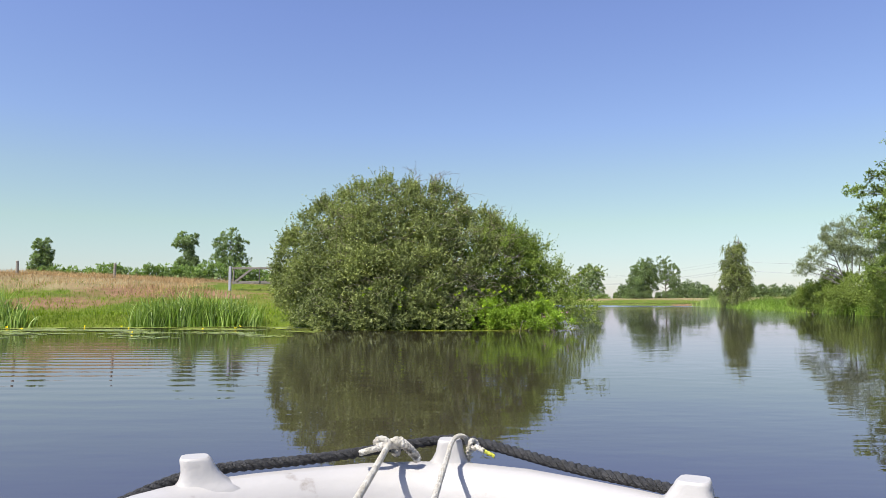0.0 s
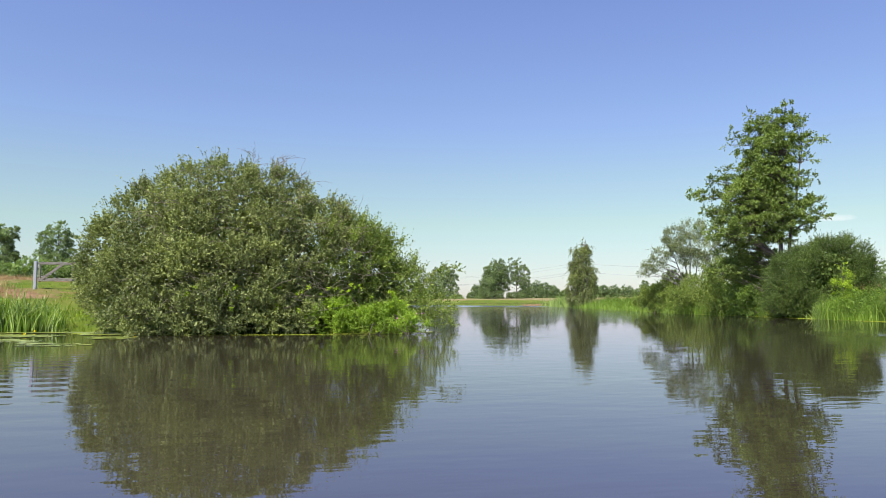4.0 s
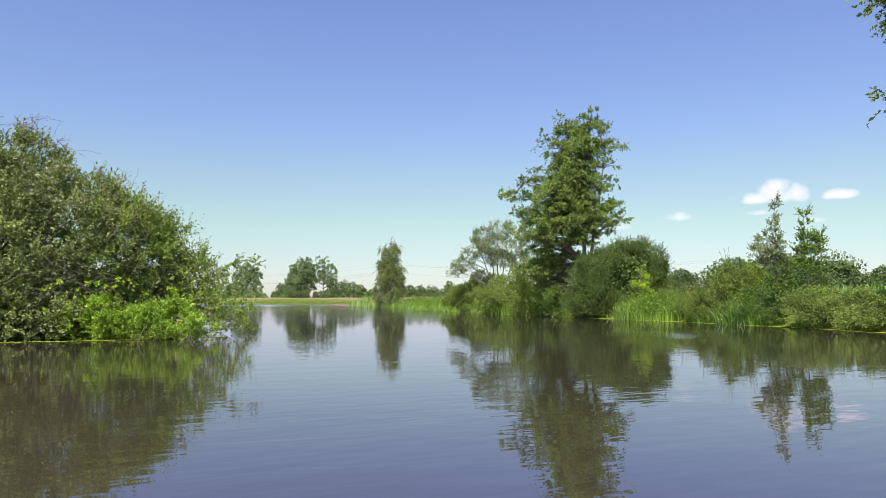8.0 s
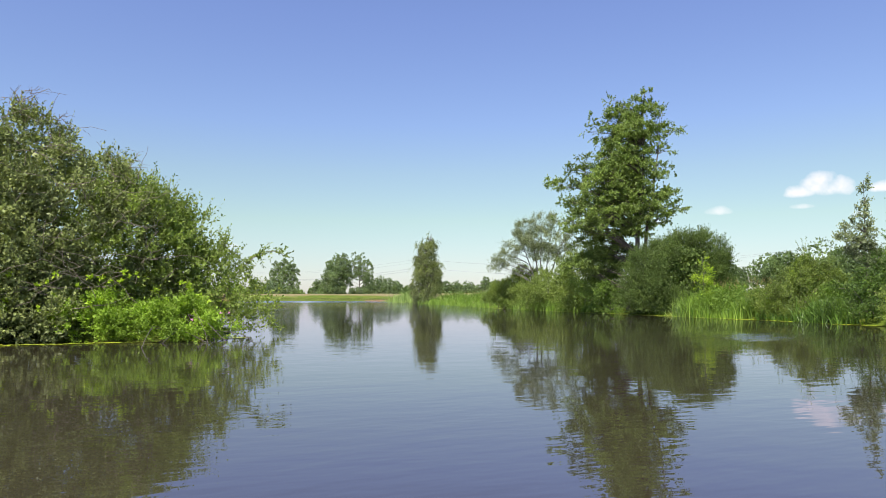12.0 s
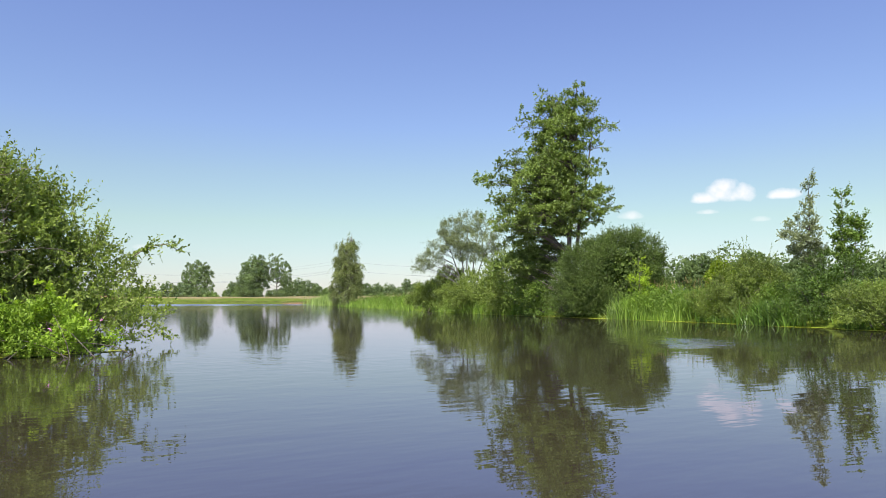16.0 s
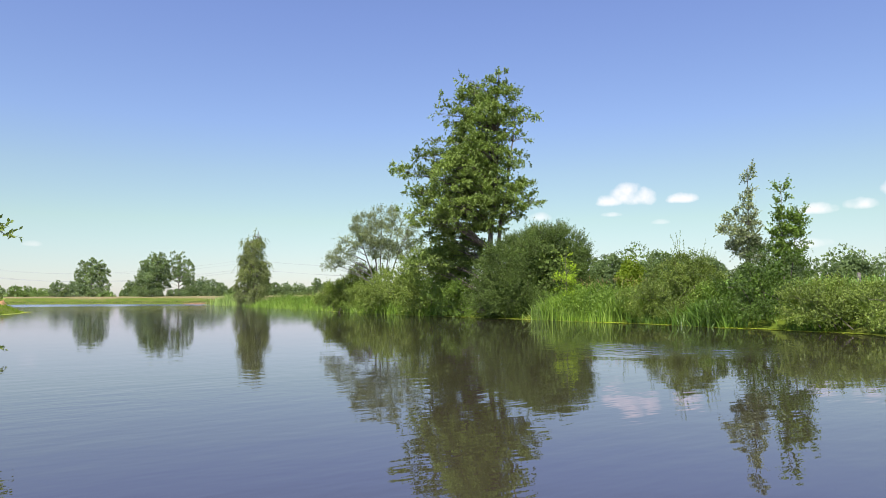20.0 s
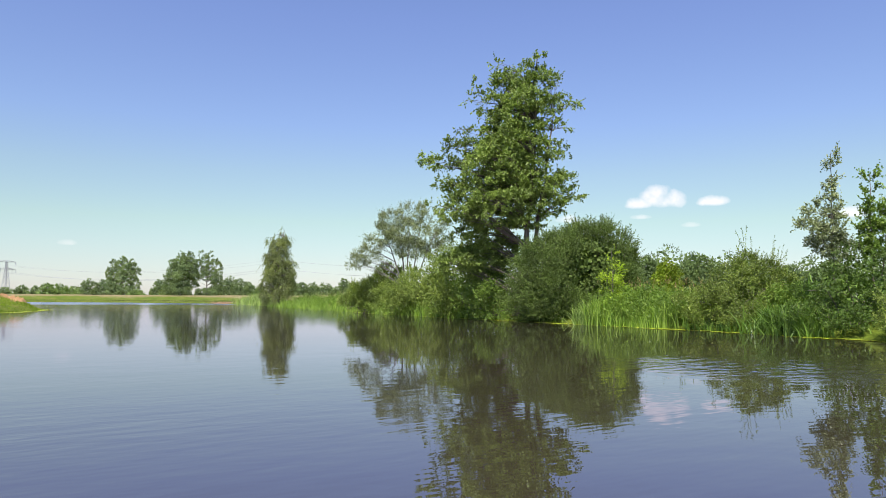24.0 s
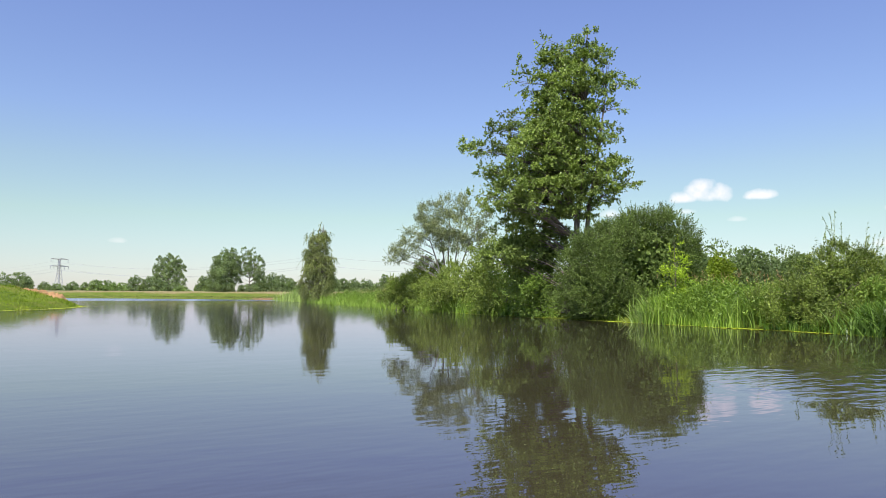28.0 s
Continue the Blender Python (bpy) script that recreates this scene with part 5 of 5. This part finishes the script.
tagged(lone_mesh("dry_grass", v, q, hay_leaf, (-18, 38, 2)), "dry straw-coloured seeding grass over the dyke", "grass", kind="stuff")
low = on_land(62000, -26, 6, 23, 48, 0.05, 12.5, lambda x, y: rng.random(len(x)) < np.clip(1.25 - shore_distance(x, y) / 11 + 0.22 * ragged_edge(x, y), 0.12, 1))
v, q = blades(low, rng.uniform(0.06, 0.2, len(low)), np.full(len(low), 0.021), 0.5, segs=2)
tagged(lone_mesh("turf_grass", v, q, turf_leaf, (-12, 29, 0.7)), "short bright green turf on the lower bank", "grass", kind="stuff")
spit = on_land(28000, -6, 14, 52, 88, 0.0, 16, lambda x, y: spot(x, y, 9.8, 81.0, 1.6, 1.6) < 0.4)
v, q = blades(spit, rng.uniform(0.05, 0.14, len(spit)) * (1 + 1.6 * np.clip(ragged_edge(spit[:, 0], spit[:, 1]), 0, 1)), np.full(len(spit), 0.04), 0.5, segs=2)
tagged(lone_mesh("turf_grass", v, q, turf_leaf, (8, 64, 0.7)), "short green turf on the low spit", "grass", kind="stuff")
east = on_land(7000, 18, 36, 9, 62, 0.0, 4.0)
v, q = blades(east, rng.uniform(0.15, 0.4, len(east)), np.full(len(east), 0.028), 0.4, segs=3)
tagged(lone_mesh("bank_grass", v, q, reed_leaf, (25, 34, 0.4)), "rough green grass and sedge under the bank shrubs", "grass", kind="stuff")
edge = on_land(46000, 18, 40, 10, 80, -0.12, 0.4, lambda x, y: np.sin(y * 1.3) + 0.6 * np.sin(y * 3.1) > 0.1)
edge[:, 2] = np.maximum(edge[:, 2], -0.05)
v, q = blades(edge, rng.uniform(0.06, 0.26, len(edge)), np.full(len(edge), 0.03), 0.5, segs=3, way=(-0.7, -0.2))
tagged(lone_mesh("water_edge_grass", v, q, reed_leaf, (25, 34, 0.1)), "drooping sedge and grass hanging over the waterline", "grass", kind="stuff")
farm = on_land(26000, 10, 70, 140, 250, 0.0, 6.0)
v, q = blades(farm, rng.uniform(0.25, 0.6, len(farm)), np.full(len(farm), 0.1), 0.4, segs=2)
tagged(lone_mesh("meadow_grass", v, q, meadow_leaf, (45, 200, 0.4)), "rough meadow grass along the far bank", "grass", kind="stuff")

# maize field behind the east bank shrubs
cp = on_land(2000, 25.5, 60, 2, 32, 4.0, 40)
bag = Bag()
bag.add(*blades(cp, np.full(len(cp), 1.05), np.full(len(cp), 0.03), 0.03, segs=2))
for k in range(7):
    b = cp + np.array([0, 0, 0.2 + 0.11 * k])
    bag.add(*blades(b, rng.uniform(0.45, 0.75, len(b)), np.full(len(b), 0.07), 0.7, 0.9, segs=3))
tagged(lone_mesh("maize_field", *bag.get(), corn_leaf, (38, 18, 0.8)), "field of young green maize behind the bank", "maize", kind="stuff")


# ---- floating leaves ----
def discs(pts, rad, sides=6):
    a = np.linspace(0, 2 * np.pi, sides, endpoint=False)
    n = len(pts)
    ring = np.stack([np.cos(a), np.sin(a) , 0 * a], 1)
    v = pts[:, None] + ring[None] * rad[:, None, None]
    v[..., 2] += rng.normal(0, 0.002, v.shape[:2])
    i = np.arange(n)[:, None] * sides
    q = np.concatenate([i + np.array([[0, 1, 2, 3]]), i + np.array([[0, 3, 4, 5]])])
    return v.reshape(-1, 3), q


n = 9000
px = rng.uniform(-16.5, -3.6, n)
py = 25.6 - rng.exponential(2.7, n) - 0.1 * (px + 8)
keep = (shore_distance(px, py) < 0.0) & (py > 17.2 + 0.25 * np.maximum(px + 7, 0)) & (np.sin(px * 0.8 + 1.0) * np.sin(py * 2.4 + 0.5 * px) + 0.4 * np.sin(px * 2.1 + py) > -0.25 + 0.09 * (25 - py))
pts = np.stack([px, py, np.full(n, 0.008)], 1)[keep]
pts[:, 2] += rng.uniform(0, 0.006, len(pts))
tagged(lone_mesh("lily_pads", *discs(pts, rng.uniform(0.06, 0.14, len(pts))), pad_leaf, (-10, 24.5, 0)), "floating yellow-green lily pads along the bank", "lily pads", kind="stuff")
for b in pts[rng.choice(len(pts), 14)]:
    tagged(heads("water_lily_bud", "small yellow water-lily bud above floating pads", "flower", b[None] + np.array([0, 0, 0.03]), 0.045, petal, 9, ""), group="yellow water lilies")


def fringe(name, label, line, n, wide, mat, rad):
    line = np.array(line, float)
    seg = np.linalg.norm(np.diff(line, axis=0), axis=1)
    s = rng.uniform(0, seg.sum(), n)
    k = np.searchsorted(np.cumsum(seg), s)
    k = np.clip(k, 0, len(seg) - 1)
    f = (s - np.concatenate([[0], np.cumsum(seg)])[k]) / seg[k]
    p = line[k] * (1 - f[:, None]) + line[k + 1] * f[:, None]
    d = unit(line[k + 1] - line[k])
    nrm = np.stack([-d[:, 1], d[:, 0]], 1)
    band = wide * (0.55 + 0.45 * np.sin(s * 1.7) * np.sin(s * 0.6 + 1))
    p = p + nrm * (np.abs(rng.normal(0, 1, n)) * band)[:, None] * 0.6
    pts = np.stack([p[:, 0], p[:, 1], rng.uniform(0.006, 0.014, n)], 1)
    tagged(lone_mesh(name, *discs(pts, rng.uniform(rad * 0.6, rad * 1.4, n)), mat, tuple(pts.mean(0))), label, "water plants", kind="stuff")


fringe("duckweed_fringe", "bright yellow-green duckweed fringe along the east bank", [p for p in RIGHT_BANK if 12 <= p[1] <= 60], 8500, 0.3, weed_leaf, 0.055)
fringe("duckweed_fringe", "thin yellow-green duckweed at the foot of the willow", [(4.2, 22.9), (3.2, 22.2), (0.8, 21.9), (-2, 22.3), (-4.6, 23.1), (-5.8, 24.6)][::-1], 1200, -0.22, weed_leaf, 0.04)
fringe("duckweed_fringe", "yellow-green weed on the shallows off the spit", [(6.5, 59.5), (9.2, 65), (11.2, 71), (12.4, 78)][::-1], 900, 0.5, weed_leaf, 0.12)


# crumbled sandy cut in the grass of the spit
gu, gv = np.meshgrid(np.linspace(0, 1, 90), np.linspace(-1, 1, 22))
sx, sy = 7.6 + 4.2 * gu + 0.35 * gv, 81.4 - 1.4 * gu ** 2 + 1.1 * gv * (1 - 0.35 * gu)
clod = np.abs(np.sin(sx * 5.1 + 2 * np.sin(sy * 3.7))) * np.abs(np.sin(sy * 4.3 + 1.5 * np.sin(sx * 2.9))) + 0.5 * np.abs(np.sin(sx * 11 + sy * 7)) + rng.normal(0, 0.12, sx.shape)
rim = np.clip(1 - np.abs(gv) ** 3, 0, 1) * np.clip(gu * 8, 0, 1) * np.clip((1 - gu) * 6, 0, 1)
under = land(sx.ravel(), sy.ravel()).reshape(sx.shape)
sz = under - 0.06 + rim * (np.maximum(1.36 - 0.75 * gu ** 1.8 - under, 0.04) + 0.2 * clod - 0.08)
k = np.arange(sx.size).reshape(sx.shape)
sq = np.stack([k[:-1, :-1], k[:-1, 1:], k[1:, 1:], k[1:, :-1]], -1).reshape(-1, 4)
sand_mat = solid_mat("orange_sand", ((0.3, (0.22, 0.12, 0.055)), (0.7, (0.44, 0.26, 0.125))), 2.6, 0.95, 0.9)
tagged(lone_mesh("sand_heap", np.stack([sx.ravel(), sy.ravel(), sz.ravel()], 1), sq, sand_mat, (9.7, 81, 0.9)), "crumbled orange-brown sand heap on the grassy spit", "sand")

# ---- fence, gate, power line ----
def box(bm, c, size, turn=0.0, taper=1.0):
    """A box with its middle at c, bevelled a little by its taper at the top."""
    m = Matrix.Translation(c) @ Matrix.Rotation(turn, 4, "Z")
    got = bmesh.ops.create_cube(bm, size=1.0, matrix=m @ Matrix.Diagonal((*size, 1)))
    for v in got["verts"]:
        loc = m.inverted() @ v.co
        if loc.z > 0:
            v.co = m @ Vector((loc.x * taper, loc.y * taper, loc.z))
    return got["verts"]


def beam(a, b, w, d):
    """A squared timber from a to b."""
    bm = bmesh.new()
    a, b = Vector(a), Vector(b)
    way = b - a
    m = Matrix.Translation((a + b) / 2) @ way.to_track_quat("X", "Z").to_matrix().to_4x4()
    bmesh.ops.create_cube(bm, size=1.0, matrix=m @ Matrix.Diagonal((way.length, w, d, 1)))
    bmesh.ops.bevel(bm, geom=bm.edges[:], offset=min(w, d) * 0.12, segments=1, affect="EDGES")
    return bm


for i, (x, y, top) in enumerate(((-18.73, 40.92, 3.12), (-23.5, 39.6, 3.2), (-24.3, 39.1, 3.25))):
    z = h(x, y)
    bm = bmesh.new()
    bmesh.ops.create_cone(bm, cap_ends=True, segments=9, radius1=0.085, radius2=0.075, depth=top - z + 0.4,
                          matrix=Matrix.Translation((0, 0, (top - z - 0.4) / 2)) @ Matrix.Rotation(radians((1.5, -2, 1)[i]), 4, "Y"))
    bmesh.ops.bevel(bm, geom=[e for e in bm.edges if all(v.co.z > 0 for v in e.verts)], offset=0.015, segments=1, affect="EDGES")
    me = bpy.data.meshes.new("fence_post")
    bm.to_mesh(me)
    bm.free()
    me.materials.append(wood_grey)
    ob = new("fence_post", me)
    ob.location = (x, y, z)
    tagged(ob, "weathered grey round wooden fence post in dry grass", "fence post", "fence posts on the dyke")

post = bmesh.new()
bmesh.ops.create_cone(post, cap_ends=True, segments=8, radius1=0.07, radius2=0.06, depth=1.5, matrix=Matrix.Translation((0, 0, 0.55)))
bmesh.ops.bevel(post, geom=[e for e in post.edges if all(v.co.z > 1 for v in e.verts)], offset=0.01, segments=1, affect="EDGES")
me = bpy.data.meshes.new("field_post")
post.to_mesh(me)
post.free()
me.materials.append(wood_grey)
ob = new("field_post", me)
ob.location = (30.4, 22.6, h(30.4, 22.6))
tagged(ob, "short weathered wooden post at the edge of the maize", "fence post")

gx0, gy0 = -10.81, 36.43
gz = h(gx0, gy0) + 0.18
gate = tagged(empty_thing("field_gate", (gx0, gy0, gz)), "weathered grey wooden field gate with diagonal brace, closed", "gate")
hinge = part("hinge_post", beam((0.000, 0.000, -0.5), (0.000, 0.000, 1.037), 0.128, 0.128), steel, gate, "pale grey squared hinge post")
part("end_stile", beam((0.179, 0.013, 0.128), (0.179, 0.013, 0.973), 0.102, 0.058), wood_grey, gate)
part("top_rail", beam((0.128, -0.019, 0.941), (2.816, -0.019, 0.941), 0.064, 0.109), wood_grey, gate)
part("bottom_rail", beam((0.128, -0.019, 0.224), (2.816, -0.019, 0.224), 0.064, 0.128), wood_grey, gate)
part("brace", beam((0.320, -0.064, 0.288), (1.120, -0.064, 0.909), 0.032, 0.102), wood_grey, gate)
part("middle_stile", beam((1.504, -0.064, 0.192), (1.504, -0.064, 0.960), 0.090, 0.032), wood_grey, gate)
part("far_stile", beam((2.752, -0.064, 0.192), (2.752, -0.064, 0.960), 0.090, 0.032), wood_grey, gate)
part("latch_post", beam((2.957, 0.000, -0.5), (2.957, 0.000, 1.024), 0.128, 0.128), wood_grey, gate)
part("hinge_pin", beam((0.051, 0.000, 0.960), (0.192, 0.000, 0.960), 0.032, 0.032), steel, hinge, "galvanised hinge pin")

PX, PY = 62.5, 861.0
TURN = radians(-55.5)
pylon = tagged(empty_thing("electricity_pylon", (PX, PY, h(PX, PY))), "tall grey lattice electricity pylon with two crossarms", "pylon", "pylons of the power line")
pz = h(PX, PY)


def strut(bag, a, b, r):
    bag.add(*tube(np.array([a, b], float), [r, r], 4))


ca, sa = math.cos(TURN + math.pi / 2), math.sin(TURN + math.pi / 2)


def pyl(u, v, z):
    """u across the line, v along it."""
    return (PX + u * ca - v * sa, PY + u * sa + v * ca, pz + z)


def half(z):
    return 3.6 + (0.75 - 3.6) * min(z / 30.0, 1.0) if z < 30 else 0.75


for su, sv in ((1, 1), (1, -1), (-1, 1), (-1, -1)):
    leg = Bag()
    zs = [0, 8, 16, 22, 28, 33, 36.2]
    for z0, z1 in zip(zs, zs[1:]):
        strut(leg, pyl(su * half(z0), sv * half(z0), z0), pyl(su * half(z1), sv * half(z1), z1), 0.22)
    part_mesh("leg", *leg.get(), steel, pylon)
lat = Bag()
zs = [0, 7, 13, 18, 22, 25, 28, 31, 34, 36.2]
for z0, z1 in zip(zs, zs[1:]):
    for s in (1, -1):
        for flip in (1, -1):
            strut(lat, pyl(flip * half(z0), s * half(z0), z0), pyl(-flip * half(z1), s * half(z1), z1), 0.12)
            strut(lat, pyl(s * half(z0), flip * half(z0), z0), pyl(s * half(z1), -flip * half(z1), z1), 0.12)
part_mesh("lattice", *lat.get(), steel, pylon)
tips = []
for z, w in ((28.6, 10.6), (36.0, 10.0)):
    arm = Bag()
    for s in (1, -1):
        for v in (0.7, -0.7):
            strut(arm, pyl(s * 0.7, v, z - 0.6), pyl(s * w, 0, z), 0.2)
            strut(arm, pyl(s * 0.7, v, z + 0.9), pyl(s * w, 0, z), 0.17)
        for k in range(4):
            f, g = 0.15 + 0.2 * k, 0.3 + 0.2 * k
            strut(arm, pyl(s * (0.7 + (w - 0.7) * f), 0.5 * (1 - f), z - 0.5 * (1 - f)), pyl(s * (0.7 + (w - 0.7) * g), 0, z + 0.8 * (1 - g)), 0.1)
    arm_ob = part_mesh("crossarm", *arm.get(), steel, pylon)
    for s in (1, -1):
        for w2 in (w, w * 0.6) if z < 30 else (w,):
            ins = Bag()
            strut(ins, pyl(s * w2, 0, z), pyl(s * w2, 0, z - 3.4), 0.24)
            part_mesh("insulator", *ins.get(), steel, arm_ob)
            tips.append((s * w2, z - 3.4))
line_v = np.array([math.cos(TURN), math.sin(TURN)])
SPAN = 322.0
copy_thing(pylon, Matrix.Translation((PX + line_v[0] * SPAN, PY + line_v[1] * SPAN, pz)))
for u, z in tips:
    for k in (-1, 0, 1):
        t = np.linspace(0, 1, 16)
        a = np.array(pyl(u, 0, z)) + np.array([*(line_v * SPAN * k), 0.0])
        p = a + np.array([*(line_v * SPAN), 0.0]) * t[:, None]
        p[:, 2] -= 36 * t * (1 - t)
        w = lone_mesh("power_cable", *tube(p, np.full(16, 0.06), 4), steel, tuple(a))
        tagged(w, "thin grey overhead power cable slung from the pylon", "cable", "overhead power cables")

# ---- the boat ----
hull_mat = solid_mat("white_hull_plastic", ((0.27, (0.2, 0.17, 0.14)), (0.36, (0.4, 0.385, 0.37)), (0.8, (0.43, 0.415, 0.4))), 9.0, 0.45, 0.08, detail=10.0, spec=0.4, bump_scale=60)
black_rope = solid_mat("black_rope", ((0.3, (0.012, 0.012, 0.013)), (0.7, (0.05, 0.05, 0.052))), 60.0, 0.6, 0.6, spec=0.4)
white_rope = solid_mat("white_rope", ((0.3, (0.5, 0.46, 0.38)), (0.7, (0.74, 0.71, 0.64))), 50.0, 0.8, 0.8)
yellow_rope = solid_mat("yellow_rope_end", ((0.3, (0.6, 0.6, 0.05)), (0.7, (0.8, 0.8, 0.15))), 50.0, 0.8, 0.8)


boat = tagged(empty_thing("rowing_boat", (0.0, 0.6, 0.0)), "white moulded plastic boat with blunt bow and three horn cleats", "boat")
rim = corner_cut([(-0.62, -1.7), (-0.72, -0.6), (-0.70, 0.7), (-0.60, 1.26), (-0.47, 1.47), (0.02, 1.66), (0.42, 1.32), (0.55, 1.05), (0.66, 0.3), (0.70, -0.6), (0.62, -1.7), (-0.62, -1.7)], 2)
tan = unit(np.gradient(rim, axis=0))
inward = np.stack([tan[:, 1], -tan[:, 0]], 1)
prof = [(-0.02, -0.12), (-0.03, 0.2), (-0.04, 0.42), (-0.055, 0.455), (-0.045, 0.485), (-0.015, 0.5), (0.02, 0.497), (0.045, 0.483), (0.062, 0.455), (0.07, 0.41), (0.09, 0.13)]
rv = np.concatenate([np.stack([np.concatenate([rim + inward * o, np.full((len(rim), 1), z)], 1)], 0) for o, z in prof])
k, n = len(prof), len(rim)
hv = rv.reshape(-1, 3)
hq = [(i * n + j, i * n + j + 1, (i + 1) * n + j + 1, (i + 1) * n + j) for i in range(k - 1) for j in range(n - 1)]
part_mesh("hull", hv, hq, hull_mat, boat, smooth=True)
inner = rim + inward * 0.085
fv = np.concatenate([np.column_stack([inner, np.full(n, 0.14)]), [[0.0, 0.0, 0.12]]])
fl = new("floor_panel", bpy.data.meshes.new("floor_panel"))
fl.data.from_pydata([tuple(v - np.array(boat.location)) for v in fv], [], [(j, j + 1, n) for j in range(n - 1)])
fl.data.materials.append(hull_mat)
fl.parent = boat


def cleat(at, across, wide, deep, tall, flare, lean=0.0):
    """A moulded horn: square top, flared foot, rounded edges."""
    u = np.array([*across, 0.0]) / np.linalg.norm(across)
    w = np.array([-u[1], u[0], 0])
    bm = bmesh.new()
    rings = []
    for z, f in ((-0.03, flare * 1.2), (0.0, flare), (0.008, 1 + (flare - 1) * 0.6), (0.018, 1 + (flare - 1) * 0.32), (0.032, 1 + (flare - 1) * 0.12), (tall * 0.75, 1.02), (tall - 0.006, 0.97), (tall, 0.82)):
        ring = []
        for a in range(24):
            c, s = math.cos(a * math.pi / 12 + 0.13), math.sin(a * math.pi / 12 + 0.13)
            e = (abs(c) ** 4 + abs(s) ** 4) ** -0.25
            slide = lean * wide * (1 - min(max(z / tall, 0), 1))
            p = np.array(at) - np.array(boat.location) + u * (c * e * wide / 2 * f + slide) + w * s * e * deep / 2 * (1 + (f - 1) * 0.4) + np.array([0, 0, z])
            ring.append(bm.verts.new(p))
        rings.append(ring)
    for a, b in zip(rings, rings[1:]):
        for i in range(24):
            bm.faces.new((a[i], a[(i + 1) % 24], b[(i + 1) % 24], b[i])).smooth = True
    bm.faces.new(rings[-1])
    return bm


part("horn", cleat((-0.49, 1.44, 0.487), (1, 0.35), 0.062, 0.055, 0.062, 2.3, 0.35), hull_mat, boat)
part("horn", cleat((0.015, 1.63, 0.483), (1, 0.0), 0.056, 0.05, 0.064, 2.3), hull_mat, boat)
part("horn", cleat((0.435, 1.27, 0.495), (1, -0.5), 0.062, 0.06, 0.05, 2.0, -0.2), hull_mat, boat)


def rope(pts, r, mat, parent, name="strand", pitch=0.055):
    """Three strands laid round each other along a smooth line."""
    p = corner_cut(pts, 3)
    seg = np.concatenate([[0], np.cumsum(np.linalg.norm(np.diff(p, axis=0), axis=1))])
    s = np.arange(0, seg[-1], pitch / 10)
    line = np.stack([np.interp(s, seg, p[:, i]) for i in range(3)], 1)
    t = unit(np.gradient(line, axis=0))
    u = unit(np.cross(t, np.array([0.2, 0.1, 1.0])))
    w = np.cross(t, u)
    for k in range(3):
        a = (s / pitch * 2 * np.pi + k * 2 * np.pi / 3)[:, None]
        off = (u * np.cos(a) + w * np.sin(a)) * r * 0.52
        part_mesh(name, *tube(line + off, np.full(len(s), r * 0.56), 6), mat, parent, smooth=True)


lifeline = tagged(empty_thing("grab_line", (0.0, 1.6, 0.5)), "thick black three-strand rope strung round the bow through the horns", "rope")
rope([(-0.80, 0.95, 0.41), (-0.68, 1.22, 0.45), (-0.55, 1.42, 0.50), (-0.47, 1.49, 0.515), (-0.28, 1.59, 0.51), (-0.08, 1.68, 0.525), (0.02, 1.70, 0.535), (0.10, 1.66, 0.53),
      (0.26, 1.52, 0.508), (0.42, 1.34, 0.51), (0.47, 1.25, 0.51), (0.55, 1.08, 0.46)], 0.0115, black_rope, lifeline)
painter = tagged(empty_thing("mooring_line", (0.0, 1.5, 0.55)), "white mooring line knotted round the bow rope", "rope")
rope([(-0.140, 0.990, 0.544), (-0.139, 1.111, 0.540), (-0.134, 1.313, 0.533), (-0.123, 1.495, 0.540), (-0.114, 1.556, 0.551), (-0.104, 1.597, 0.552), (-0.098, 1.617, 0.533), (-0.101, 1.627, 0.511), (-0.109, 1.596, 0.525)], 0.0065, white_rope, painter, pitch=0.022)
rope([(-0.102, 1.597, 0.537), (-0.115, 1.576, 0.544), (-0.135, 1.554, 0.542), (-0.156, 1.552, 0.538), (-0.177, 1.550, 0.532)], 0.0068, white_rope, painter, pitch=0.022)
rope([(-0.112, 1.596, 0.535), (-0.124, 1.595, 0.550), (-0.136, 1.594, 0.555), (-0.149, 1.593, 0.548), (-0.144, 1.594, 0.538), (-0.125, 1.575, 0.544)], 0.0072, white_rope, painter, pitch=0.022)
rope([(-0.109, 1.556, 0.552), (-0.095, 1.557, 0.558), (-0.083, 1.558, 0.548), (-0.070, 1.568, 0.534), (-0.059, 1.579, 0.519), (-0.054, 1.579, 0.509)], 0.0098, white_rope, painter, pitch=0.024)
bow_line = tagged(empty_thing("bow_line", (0.05, 1.5, 0.55)), "thin twisted white line looped over the bow horn", "rope")
rope([(-0.025, 0.980, 0.547), (-0.014, 1.100, 0.555), (-0.003, 1.300, 0.544), (0.010, 1.520, 0.535), (0.016, 1.570, 0.547), (0.027, 1.600, 0.556), (0.040, 1.620, 0.556), (0.051, 1.639, 0.547), (0.057, 1.659, 0.525), (0.059, 1.669, 0.495)], 0.0052, white_rope, bow_line, pitch=0.024)
rope([(0.056, 1.629, 0.500), (0.055, 1.609, 0.528), (0.061, 1.619, 0.545), (0.072, 1.638, 0.541), (0.078, 1.638, 0.530), (0.067, 1.609, 0.527), (0.061, 1.619, 0.533)], 0.0058, white_rope, bow_line, pitch=0.024)
rope([(0.072, 1.618, 0.533), (0.081, 1.598, 0.531), (0.090, 1.597, 0.526)], 0.0055, white_rope, bow_line, pitch=0.024)
rope([(0.090, 1.597, 0.526), (0.101, 1.597, 0.521), (0.112, 1.596, 0.515)], 0.0042, yellow_rope, bow_line, "frayed_end", 0.024)
